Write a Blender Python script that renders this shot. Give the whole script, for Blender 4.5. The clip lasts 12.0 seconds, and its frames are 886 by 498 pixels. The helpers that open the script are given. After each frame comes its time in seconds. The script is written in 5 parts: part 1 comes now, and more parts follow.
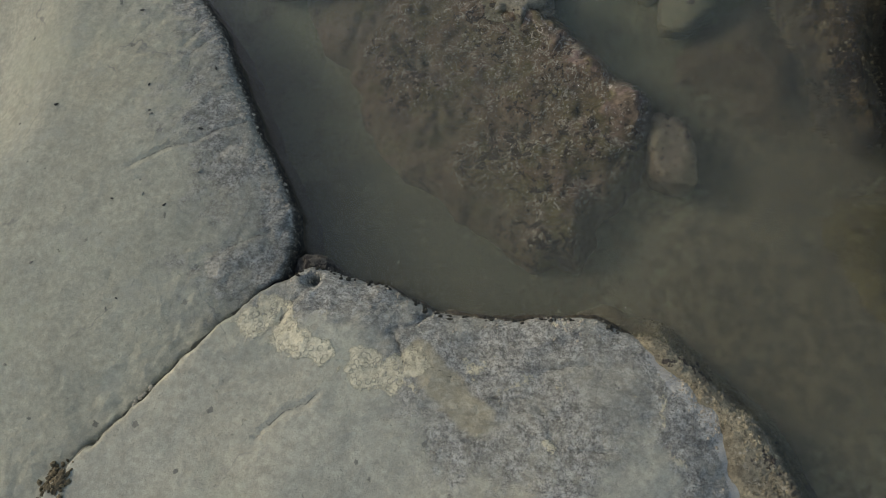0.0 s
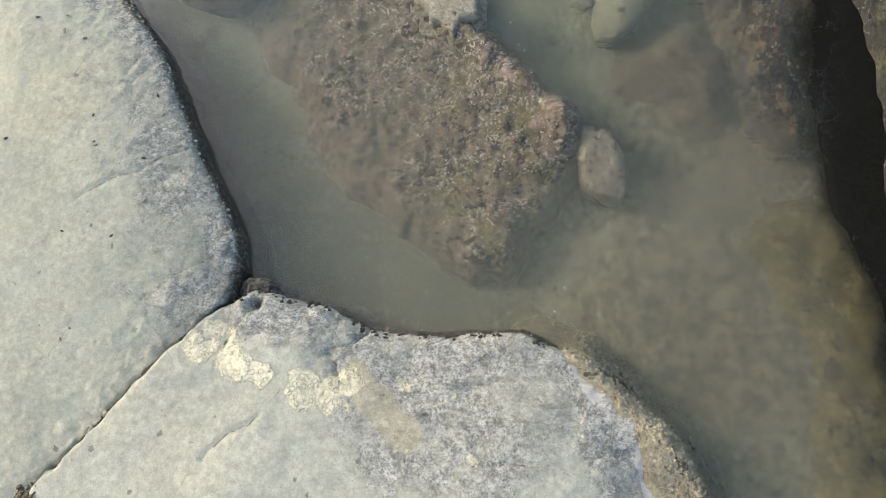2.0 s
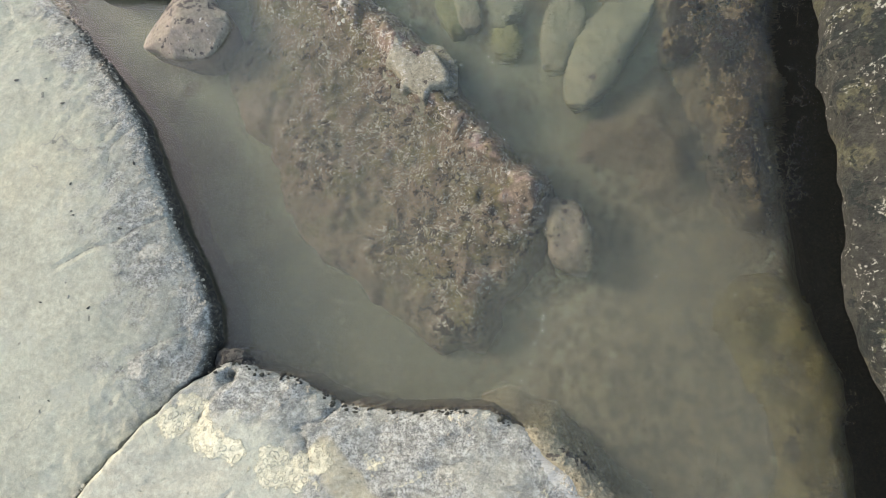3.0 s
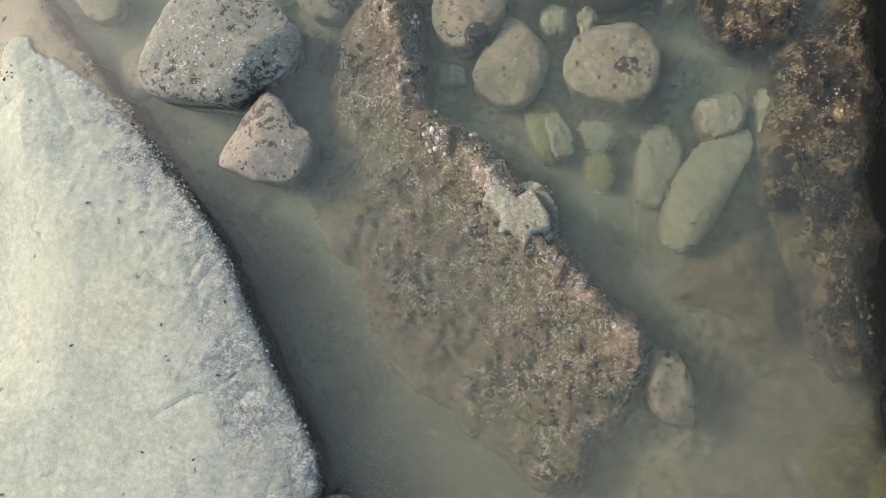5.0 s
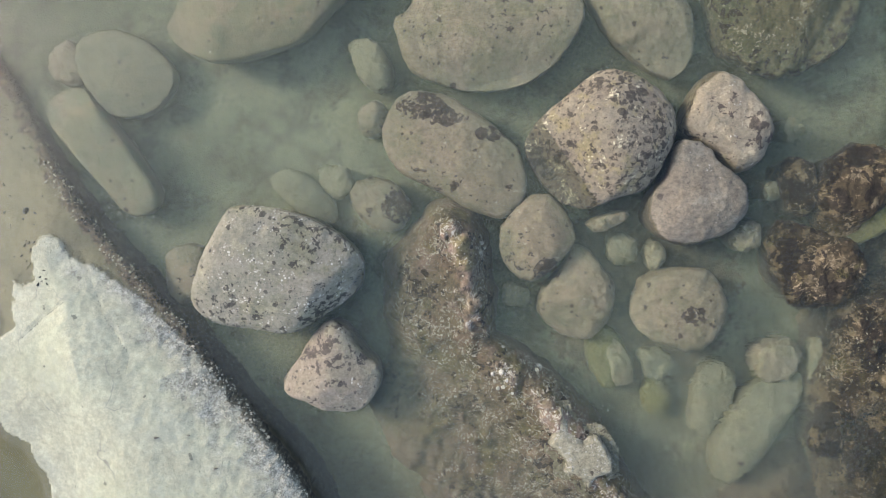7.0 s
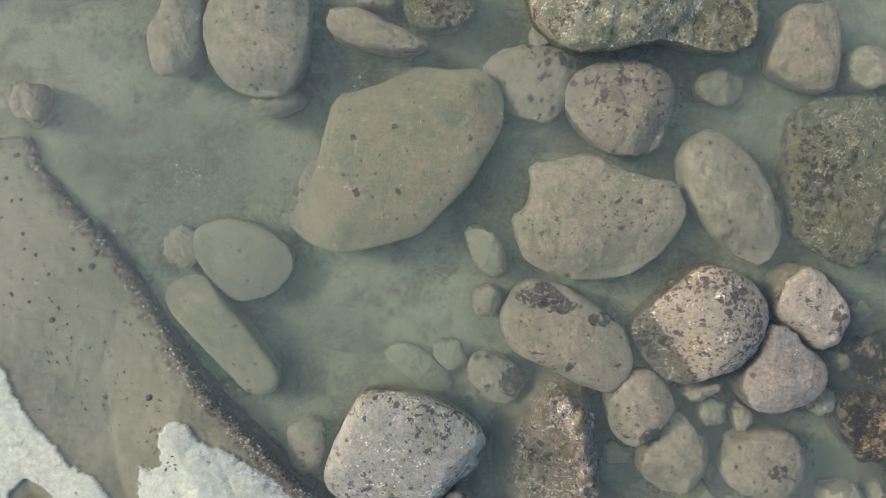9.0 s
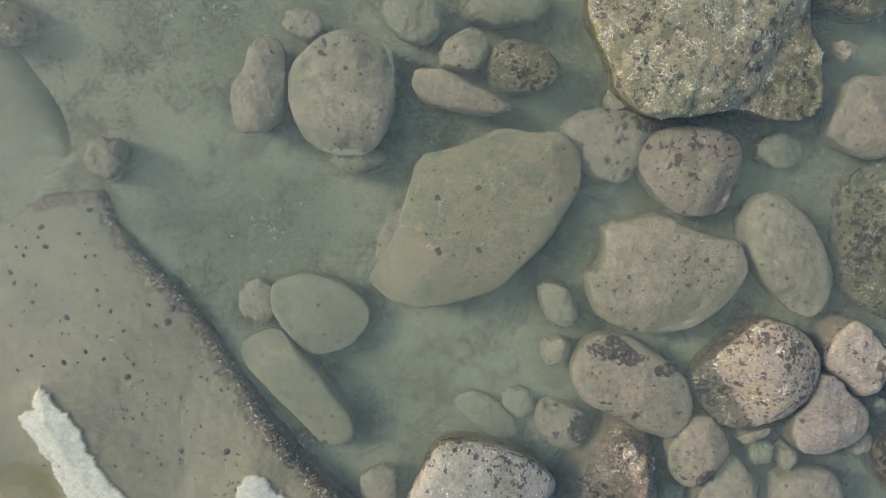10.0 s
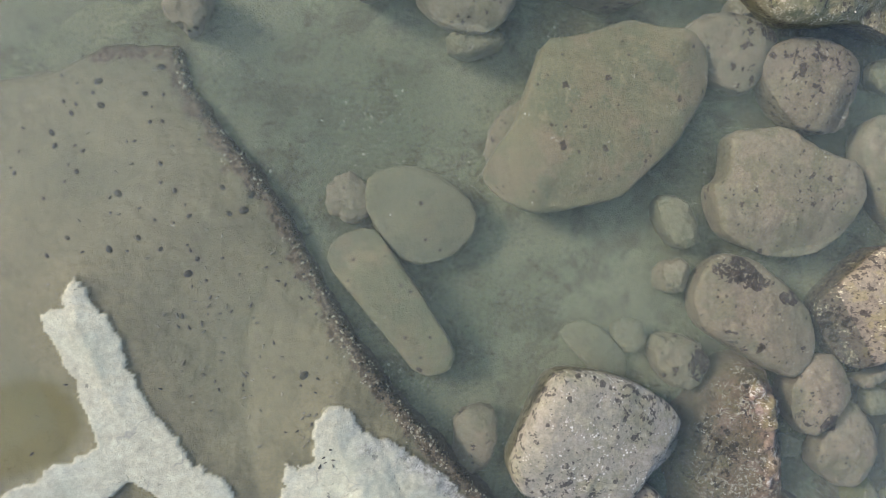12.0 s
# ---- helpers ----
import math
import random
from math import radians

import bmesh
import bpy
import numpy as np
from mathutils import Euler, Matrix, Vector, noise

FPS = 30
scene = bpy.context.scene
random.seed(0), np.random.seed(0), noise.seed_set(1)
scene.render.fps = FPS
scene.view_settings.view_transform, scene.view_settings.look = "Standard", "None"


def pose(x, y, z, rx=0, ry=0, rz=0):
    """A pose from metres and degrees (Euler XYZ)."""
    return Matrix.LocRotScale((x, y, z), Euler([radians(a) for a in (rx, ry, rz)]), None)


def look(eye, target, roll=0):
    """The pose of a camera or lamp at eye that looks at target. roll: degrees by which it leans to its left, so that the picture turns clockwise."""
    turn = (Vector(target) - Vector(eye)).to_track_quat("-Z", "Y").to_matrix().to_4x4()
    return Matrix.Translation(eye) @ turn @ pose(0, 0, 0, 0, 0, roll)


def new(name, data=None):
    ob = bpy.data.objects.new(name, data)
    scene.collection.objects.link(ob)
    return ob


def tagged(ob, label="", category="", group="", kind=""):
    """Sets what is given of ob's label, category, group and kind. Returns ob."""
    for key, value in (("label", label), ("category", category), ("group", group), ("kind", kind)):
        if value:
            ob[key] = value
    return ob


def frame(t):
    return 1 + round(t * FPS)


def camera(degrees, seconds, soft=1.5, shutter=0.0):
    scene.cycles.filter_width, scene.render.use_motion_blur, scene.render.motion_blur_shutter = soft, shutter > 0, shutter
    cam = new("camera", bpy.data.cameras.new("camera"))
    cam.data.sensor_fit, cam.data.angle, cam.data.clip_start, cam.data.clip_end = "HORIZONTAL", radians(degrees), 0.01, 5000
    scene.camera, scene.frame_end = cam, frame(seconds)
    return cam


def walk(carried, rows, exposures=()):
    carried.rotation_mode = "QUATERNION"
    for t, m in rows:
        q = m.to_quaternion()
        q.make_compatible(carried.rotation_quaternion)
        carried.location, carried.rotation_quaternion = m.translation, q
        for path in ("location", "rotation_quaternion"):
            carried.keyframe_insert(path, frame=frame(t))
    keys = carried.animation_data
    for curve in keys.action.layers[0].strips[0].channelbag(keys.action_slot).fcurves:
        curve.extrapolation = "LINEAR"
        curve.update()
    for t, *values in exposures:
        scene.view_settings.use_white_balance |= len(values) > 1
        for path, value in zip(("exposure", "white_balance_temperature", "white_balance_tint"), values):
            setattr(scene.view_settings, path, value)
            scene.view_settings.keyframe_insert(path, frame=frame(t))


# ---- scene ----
cam = camera(80.0, 12.0, soft=0.65)
# seconds, eye x y z, turn x y z; the camera hangs over the pool and looks almost straight down
PATH = [
    (0, 0.000, 0.000, 1.470, 16.18, 7.93, 1.10),
    (0.5, 0.183, 0.380, 1.554, 14.83, 8.88, -0.48),
    (1, 0.312, 0.514, 1.598, 13.79, 8.88, -1.00),
    (1.5, 0.330, 0.275, 1.535, 12.83, 9.48, -1.26),
    (2, 0.226, 0.116, 1.519, 13.06, 9.33, -0.91),
    (2.5, 0.315, 0.204, 1.524, 13.09, 9.91, -0.81),
    (2.7, 0.359, 0.275, 1.540, 12.77, 10.00, -0.85),
    (4.3, 0.147, 0.657, 1.707, 7.71, 8.62, -2.03),
    (4.5, 0.099, 0.746, 1.708, 7.43, 8.59, -1.69),
    (5, -0.016, 0.983, 1.739, 6.85, 7.58, -1.40),
    (5.5, -0.090, 1.262, 1.779, 5.12, 6.63, -1.16),
    (6, -0.172, 1.557, 1.806, 2.21, 5.88, -1.18),
    (6.5, -0.260, 1.877, 1.824, -0.93, 4.92, -0.99),
    (7, -0.340, 2.171, 1.832, -4.05, 3.80, -1.26),
    (7.2, -0.379, 2.271, 1.834, -4.81, 3.32, -1.30),
    (8.8, -0.851, 2.852, 1.917, -5.44, -0.47, -2.33),
    (9, -0.914, 2.939, 1.920, -6.08, -1.15, -2.14),
    (9.5, -1.108, 3.110, 1.923, -7.66, -2.93, -1.70),
    (10, -1.323, 3.228, 1.912, -7.84, -4.63, -1.34),
    (10.5, -1.460, 3.204, 1.906, -7.69, -6.11, -1.48),
    (11, -1.539, 3.060, 1.853, -6.38, -7.63, -1.49),
    (11.5, -1.708, 2.873, 1.741, -4.41, -9.21, -1.40),
    (12, -1.897, 2.644, 1.630, -1.57, -10.63, 0.99),
]
EXPOSURES = [(0.0, 0.45, 7500, 13), (0.5, 0.85, 7500, 13), (1.0, 1.1, 7500, 13), (1.5, 1.3, 7500, 14), (2.0, 1.7, 7500, 14), (2.5, 1.76, 7500, 14), (4.5, 1.82, 7500, 14), (5.5, 1.75, 7400, 13), (7.0, 1.75, 7200, 13), (9.0, 1.75, 7000, 14), (10.5, 1.65, 7000, 14), (12.0, 1.65, 7000, 16)]
walk(cam, [(t, pose(x, y, z, rx, ry, rz)) for t, x, y, z, rx, ry, rz in PATH], EXPOSURES)

# ---- daylight ----
SUN_DIR = Vector((-0.79, 0.30, 0.54)).normalized()
world = bpy.data.worlds.new("daylight")
scene.world = world
world.use_nodes = True
wn = world.node_tree.nodes
wn.clear()
sky = wn.new("ShaderNodeTexSky")
sky.sky_type, sky.sun_disc = "NISHITA", False
sky.sun_elevation = math.asin(SUN_DIR.z)
sky.sun_rotation = math.atan2(SUN_DIR.x, SUN_DIR.y)
sky.dust_density, sky.air_density = 1.2, 1.0
back = wn.new("ShaderNodeBackground")
back.inputs["Strength"].default_value = 0.15
wout = wn.new("ShaderNodeOutputWorld")
world.node_tree.links.new(sky.outputs[0], back.inputs[0])
world.node_tree.links.new(back.outputs[0], wout.inputs[0])
sun_data = bpy.data.lights.new("sun", "SUN")
sun_data.energy, sun_data.angle, sun_data.color = 0.95, radians(11.0), (1.0, 0.96, 0.89)
sun = new("sun", sun_data)
sun.matrix_world = look(SUN_DIR * 20, (0, 0, 0))


# ---- noise and outlines ----
def lattice(ix, iy, iz):
    """A fixed random number in 0..1 for each corner of a lattice."""
    h = (ix * 374761393 + iy * 668265263 + iz * 2147483647 + 1013904223) & 0xFFFFFFFF
    h = ((h ^ (h >> 13)) * 1274126177) & 0xFFFFFFFF
    h = ((h ^ (h >> 16)) * 2246822519) & 0xFFFFFFFF
    return ((h ^ (h >> 15)) & 0xFFFFFF) / float(0xFFFFFF)


def value_noise(p):
    """Smooth noise in -1..1 at points p (n, 3)."""
    base = np.floor(p)
    f = p - base
    f = f * f * (3 - 2 * f)
    i = base.astype(np.int64)
    out = np.zeros(len(p))
    for dx in (0, 1):
        for dy in (0, 1):
            for dz in (0, 1):
                w = (f[:, 0] if dx else 1 - f[:, 0]) * (f[:, 1] if dy else 1 - f[:, 1]) * (f[:, 2] if dz else 1 - f[:, 2])
                out += w * lattice(i[:, 0] + dx, i[:, 1] + dy, i[:, 2] + dz)
    return out * 2 - 1


def fbm(p, size, octaves=4, gain=0.5, seed=0.0):
    """Layered noise whose largest lumps are about size metres wide."""
    q = np.asarray(p, float) / size + seed * 17.37
    out, amp, total = 0, 1.0, 0.0
    for k in range(octaves):
        out = out + amp * value_noise(q * 2.03**k + 5.1 * k)
        total, amp = total + amp, amp * gain
    return out / total


def rounded(corners, passes=2):
    """The corners of an outline, cut round."""
    p = np.array(corners, float)
    for _ in range(passes):
        n = np.roll(p, -1, 0)
        p = np.stack([0.78 * p + 0.22 * n, 0.22 * p + 0.78 * n], 1).reshape(-1, 2)
    return p


def line_distance(q, line, closed=False):
    """The distance of points q (n, 2) to a line, and the nearest place on it."""
    line = np.asarray(line, float)
    ends = np.roll(line, -1, 0) if closed else line[1:]
    best, near = np.full(len(q), 1e9), np.zeros((len(q), 2))
    for a, b in zip(line, ends):
        ab = b - a
        s = np.clip(((q - a) @ ab) / max(ab @ ab, 1e-12), 0, 1)
        c = a + s[:, None] * ab
        d = np.hypot(*(q - c).T)
        m = d < best
        best[m], near[m] = d[m], c[m]
    return best, near


def inside(q, poly):
    poly = np.asarray(poly, float)
    odd = np.zeros(len(q), bool)
    for a, b in zip(poly, np.roll(poly, -1, 0)):
        if a[1] == b[1]:
            continue
        cut = (a[1] > q[:, 1]) != (b[1] > q[:, 1])
        odd ^= cut & (q[:, 0] < (b[0] - a[0]) * (q[:, 1] - a[1]) / (b[1] - a[1]) + a[0])
    return odd


def depth_in(q, poly):
    """How far points lie inside an outline (outside: minus), and the nearest place on it."""
    d, near = line_distance(q, poly, True)
    return np.where(inside(q, poly), d, -d), near


def ramp(v, lo, hi):
    s = np.clip((v - lo) / (hi - lo), 0, 1)
    return s * s * (3 - 2 * s)


# ---- meshes ----
def mesh_of(name, verts, faces, material=None, smooth=True, zones=None):
    me = bpy.data.meshes.new(name)
    me.from_pydata([tuple(v) for v in verts], [], [tuple(int(i) for i in f) for f in faces])
    if smooth:
        me.polygons.foreach_set("use_smooth", [True] * len(me.polygons))
    for zone, values in (zones or {}).items():
        me.attributes.new(zone, "FLOAT", "POINT").data.foreach_set("value", np.asarray(values, np.float32))
    if material:
        me.materials.append(material)
    me.update()
    return me


def grid_faces(nx, ny):
    i = np.arange(nx * ny).reshape(ny, nx)
    return np.stack([i[:-1, :-1], i[:-1, 1:], i[1:, 1:], i[1:, :-1]], -1).reshape(-1, 4)


def axis(lo, hi, cell, far_lo=None, far_hi=None, steps=8):
    """Coordinates that are fine from lo to hi and coarse out to the far ends."""
    a = np.arange(lo, hi + cell / 2, cell)
    if far_lo is not None:
        a = np.r_[far_lo + (lo - far_lo) * (1 - (1 - np.arange(steps) / steps) ** 2.2), a]
    if far_hi is not None:
        a = np.r_[a, (hi + (far_hi - hi) * (np.arange(1, steps + 1) / steps) ** 2.2)]
    return a


def ragged(outline, size=0.12, amount=0.02, seed=0.0):
    """An outline cut into short steps and made uneven."""
    p = np.array(outline, float)
    n = np.roll(p, -1, 0)
    long = np.concatenate([a + (b - a) * np.linspace(0, 1, max(2, int(np.hypot(*(b - a)) / 0.02)), endpoint=False)[:, None] for a, b in zip(p, n)])
    q = np.c_[long, np.zeros(len(long))]
    return long + amount * np.stack([fbm(q, size, 4, 0.6, seed=seed), fbm(q, size, 4, 0.6, seed=seed + 1)], 1)


def ledge_mesh(name, outline, xs, ys, height, material, wall=0.05, foot=-0.45, zones_of=None, warp=None):
    """A rock with a flat or rolling top inside an outline: height(q, depth) gives the top, the sides fall to foot."""
    gx, gy = np.meshgrid(xs, ys)
    q = np.stack([gx.ravel(), gy.ravel()], 1)
    shift = warp(q) if warp else np.zeros_like(q)
    depth, near = depth_in(q + shift, outline)
    near = near - shift
    cell = np.median(np.diff(xs))
    snap = np.abs(depth) < 0.62 * cell
    q[snap] = near[snap]
    depth[snap] = 0.0
    z = height(q, np.maximum(depth, 0))
    out = np.clip(-depth / wall, 0, 1)
    z = np.where(depth < 0, z * (1 - out) + (foot(q) if callable(foot) else foot) * out, z)
    verts = np.c_[q, z]
    faces = grid_faces(len(xs), len(ys))
    keep = (depth[faces] > -wall - 0.03).any(1)
    faces = faces[keep]
    used, idx = np.unique(faces, return_inverse=True)
    zones = {k: v[used] for k, v in zones_of(q, depth).items()} if zones_of else None
    return mesh_of(name, verts[used], idx.reshape(-1, 4), material, zones=zones)


def broken(q):
    """How a broken rock edge strays from its drawn line."""
    q3 = np.c_[q, np.zeros(len(q))]
    return np.stack([0.022 * fbm(q3, 0.09, 4, 0.65, seed=60), 0.022 * fbm(q3, 0.09, 4, 0.65, seed=61)], 1)


def boulder_mesh(name, corners, top, wide, base, material, block=3.2, lump=0.008, lean=(0, 0), around=130, rows=44, facets=4, cuts=(), seed=0.0):
    """A boulder: the outline at its widest level, a blocky top split by worn planes, an undercut foot. The mesh stands on its own centre. cuts: planes as (way they face, slope, where they begin between centre and rim)."""
    p = rounded(corners, 1 if block > 3.1 else 2)
    c = p.mean(0)
    p = c + (p - c) * (1.02 if len(corners) > 8 else 1.04)
    step = np.hypot(*(np.roll(p, -1, 0) - p).T)
    along = np.r_[0, np.cumsum(step)]
    s = np.linspace(0, along[-1], around, endpoint=False)
    closed = np.r_[p, p[:1]]
    ring = np.stack([np.interp(s, along, closed[:, k]) for k in (0, 1)], 1) - c
    levels = [(math.sin(a) ** (2 / block), math.cos(a) ** (2 / block), 1) for a in np.linspace(0.06, math.pi / 2, rows)]
    levels += [(1 - 0.35 * v**2.2, v, -1) for v in np.linspace(0.15, 1, 6)]
    verts = [np.array([[0, 0, top]])]
    for r, h, side in levels:
        z = wide + (top - wide) * h if side > 0 else wide + (base - wide) * h
        verts.append(np.c_[ring * r, np.full(around, z)])
    v = np.concatenate(verts)
    size = max(np.hypot(*ring.T).mean(), 0.03)
    rise = max(top - wide, 0.02)
    rng = np.random.RandomState(int(seed * 100) + 7)
    planes = list(cuts) + [(rng.uniform(0, 360), rng.uniform(10, 34), rng.uniform(0.25, 0.75)) for _ in range(facets)]
    worn = 0.10 * rise + 0.004
    for facing, slope, begin in planes:
        reach = v[:, :2] @ (math.cos(radians(facing)), math.sin(radians(facing)))
        limit = np.maximum(top - math.tan(radians(slope)) * (reach - begin * reach.max()), wide + 0.1 * rise)
        low, high = np.minimum(v[:, 2], limit), np.maximum(v[:, 2], limit)
        v[:, 2] = np.where(v[:, 2] > wide + 0.01 * rise, low - worn * np.log1p(np.exp(-(high - low) / worn)), v[:, 2])
    fall = np.clip((v[:, 2] - base) / max(top - base, 1e-6), 0, 1)
    v[:, 2] += (lean[0] * v[:, 0] + lean[1] * v[:, 1]) * fall
    w = v + np.r_[c, 0]
    ridged = np.abs(fbm(w, 0.07, 3, seed=seed + 4))
    v[:, 2] += fall * lump * (1.5 * fbm(w, 0.9 * size, 3, seed=seed) + 1.1 * fbm(w, 0.05, 3, 0.6, seed=seed + 1) - 0.8 * ridged)
    push = lump * (1.9 * fbm(w, 0.6 * size, 3, seed=seed + 2) + 1.0 * fbm(w, 0.035, 4, 0.6, seed=seed + 3) - 0.6 * ridged)
    flat = np.hypot(v[:, 0], v[:, 1])[:, None] + 1e-6
    v[:, :2] += v[:, :2] / flat * (push * np.clip(flat[:, 0] / size, 0, 1))[:, None]
    v[:, 2] -= base
    n = len(levels)
    faces = [(0, 1 + k, 1 + (k + 1) % around) for k in range(around)]
    for a in range(n - 1):
        i, j = 1 + a * around, 1 + (a + 1) * around
        faces += [(i + k, j + k, j + (k + 1) % around, i + (k + 1) % around) for k in range(around)]
    return mesh_of(name, v, faces, material), (c[0], c[1], base)


def boulder(name, label, corners, top, wide, base, material, category="boulder", group="", **kw):
    me, at = boulder_mesh(name, corners, top, wide, base, material, **kw)
    ob = new(name, me)
    ob.location = at
    return tagged(ob, label, category, group)


def part(name, me, parent, label="", kind=""):
    ob = new(name, me)
    ob.parent = parent
    ob.matrix_parent_inverse = Matrix.Translation(-parent.location)
    return tagged(ob, label, kind=kind)


# ---- materials ----
class Nodes:
    """A short hand for a material's nodes."""

    def __init__(self, name):
        self.mat = bpy.data.materials.new(name)
        self.mat.use_nodes = True
        self.tree = self.mat.node_tree
        self.tree.nodes.clear()
        self.where = self.add("ShaderNodeNewGeometry").outputs["Position"]

    def add(self, kind, **values):
        node = self.tree.nodes.new(kind)
        for key, value in values.items():
            self.feed(node.inputs[key.replace("_", " ")], value)
        return node

    def feed(self, socket, value):
        if isinstance(value, bpy.types.NodeSocket):
            self.tree.links.new(value, socket)
        else:
            socket.default_value = value

    def noise(self, scale, detail=5.0, rough=0.55, shift=(0, 0, 0), distortion=0.0):
        p = self.add("ShaderNodeVectorMath")
        self.feed(p.inputs[0], self.where)
        p.inputs[1].default_value = shift
        n = self.add("ShaderNodeTexNoise", Scale=scale, Detail=detail, Roughness=rough, Distortion=distortion)
        self.feed(n.inputs["Vector"], p.outputs[0])
        return n.outputs["Fac"]

    def cells(self, scale, out="Distance"):
        n = self.add("ShaderNodeTexVoronoi", Scale=scale)
        self.feed(n.inputs["Vector"], self.where)
        return n.outputs[out]

    def step(self, value, lo, hi, a=0.0, b=1.0):
        n = self.add("ShaderNodeMapRange")
        n.interpolation_type = "SMOOTHSTEP"
        for socket, v in zip(("Value", "From Min", "From Max", "To Min", "To Max"), (value, lo, hi, a, b)):
            self.feed(n.inputs[socket], v)
        return n.outputs[0]

    def math(self, op, a, b=0.0):
        n = self.add("ShaderNodeMath")
        n.operation = op
        self.feed(n.inputs[0], a)
        self.feed(n.inputs[1], b)
        return n.outputs[0]

    def mix(self, fac, a, b, blend="MIX"):
        n = self.add("ShaderNodeMix")
        n.data_type, n.blend_type = "RGBA", blend
        for socket, v in ((n.inputs[0], fac), (n.inputs[6], a), (n.inputs[7], b)):
            self.feed(socket, (*v, 1) if isinstance(v, tuple) and len(v) == 3 else v)
        return n.outputs[2]

    def height(self):
        s = self.add("ShaderNodeSeparateXYZ")
        self.feed(s.inputs[0], self.where)
        return s.outputs["Z"]

    def zone(self, name):
        a = self.add("ShaderNodeAttribute")
        a.attribute_name = name
        return a.outputs["Fac"]

    def dots(self, scale, share, radius, shift=(0, 0, 0)):
        """Round spots in a share of the cells of a lattice."""
        p = self.add("ShaderNodeVectorMath")
        self.feed(p.inputs[0], self.where)
        p.inputs[1].default_value = shift
        n = self.add("ShaderNodeTexVoronoi", Scale=scale)
        self.feed(n.inputs["Vector"], p.outputs[0])
        pick = self.add("ShaderNodeSeparateColor")
        self.feed(pick.inputs[0], n.outputs["Color"])
        wobble = self.math("MULTIPLY", self.math("SUBTRACT", self.noise(scale * 1.9, 5, 0.7), 0.5), 1.25)
        size = self.math("MULTIPLY", pick.outputs[1], radius)
        near = self.step(self.math("SUBTRACT", self.math("ADD", n.outputs["Distance"], wobble), size), 0.06, 0.0)
        return self.math("MULTIPLY", near, self.step(pick.outputs[0], share + 0.01, share))

    def lines(self, scale, width, wander=0.35):
        """Thin cracks along the borders of large cells."""
        w = self.add("ShaderNodeTexNoise", Scale=scale * 1.5, Detail=4.0, Roughness=0.6)
        self.feed(w.inputs["Vector"], self.where)
        m = self.add("ShaderNodeVectorMath")
        m.operation = "MULTIPLY_ADD"
        self.feed(m.inputs[0], w.outputs["Color"])
        m.inputs[1].default_value = (wander / scale * 3,) * 3
        self.feed(m.inputs[2], self.where)
        n = self.add("ShaderNodeTexVoronoi", Scale=scale)
        n.feature = "DISTANCE_TO_EDGE"
        self.feed(n.inputs["Vector"], m.outputs[0])
        return self.step(n.outputs["Distance"], width, 0.0)

    def near(self, x, y, rx, ry, ragged=0.5):
        """1 inside a ragged patch round a place."""
        s = self.add("ShaderNodeSeparateXYZ")
        self.feed(s.inputs[0], self.where)
        a = self.math("DIVIDE", self.math("SUBTRACT", s.outputs["X"], x), rx)
        b = self.math("DIVIDE", self.math("SUBTRACT", s.outputs["Y"], y), ry)
        r = self.math("SQRT", self.math("ADD", self.math("MULTIPLY", a, a), self.math("MULTIPLY", b, b)))
        r = self.math("ADD", r, self.math("MULTIPLY", self.math("SUBTRACT", self.noise(28.0, 5, 0.65), 0.5), ragged * 4))
        return self.step(r, 1.05, 0.95)

    def surface(self, colour, rough, bump=None, depth=0.004, strength=1.0):
        b = self.add("ShaderNodeBsdfPrincipled", Base_Color=colour, Roughness=rough)
        b.inputs["Specular IOR Level"].default_value = 0.35
        if bump is not None:
            n = self.add("ShaderNodeBump", Height=bump, Distance=depth, Strength=strength)
            self.feed(b.inputs["Normal"], n.outputs[0])
        self.finish(b.outputs[0])
        return self.mat

    def finish(self, shader):
        self.feed(self.add("ShaderNodeOutputMaterial").inputs["Surface"], shader)


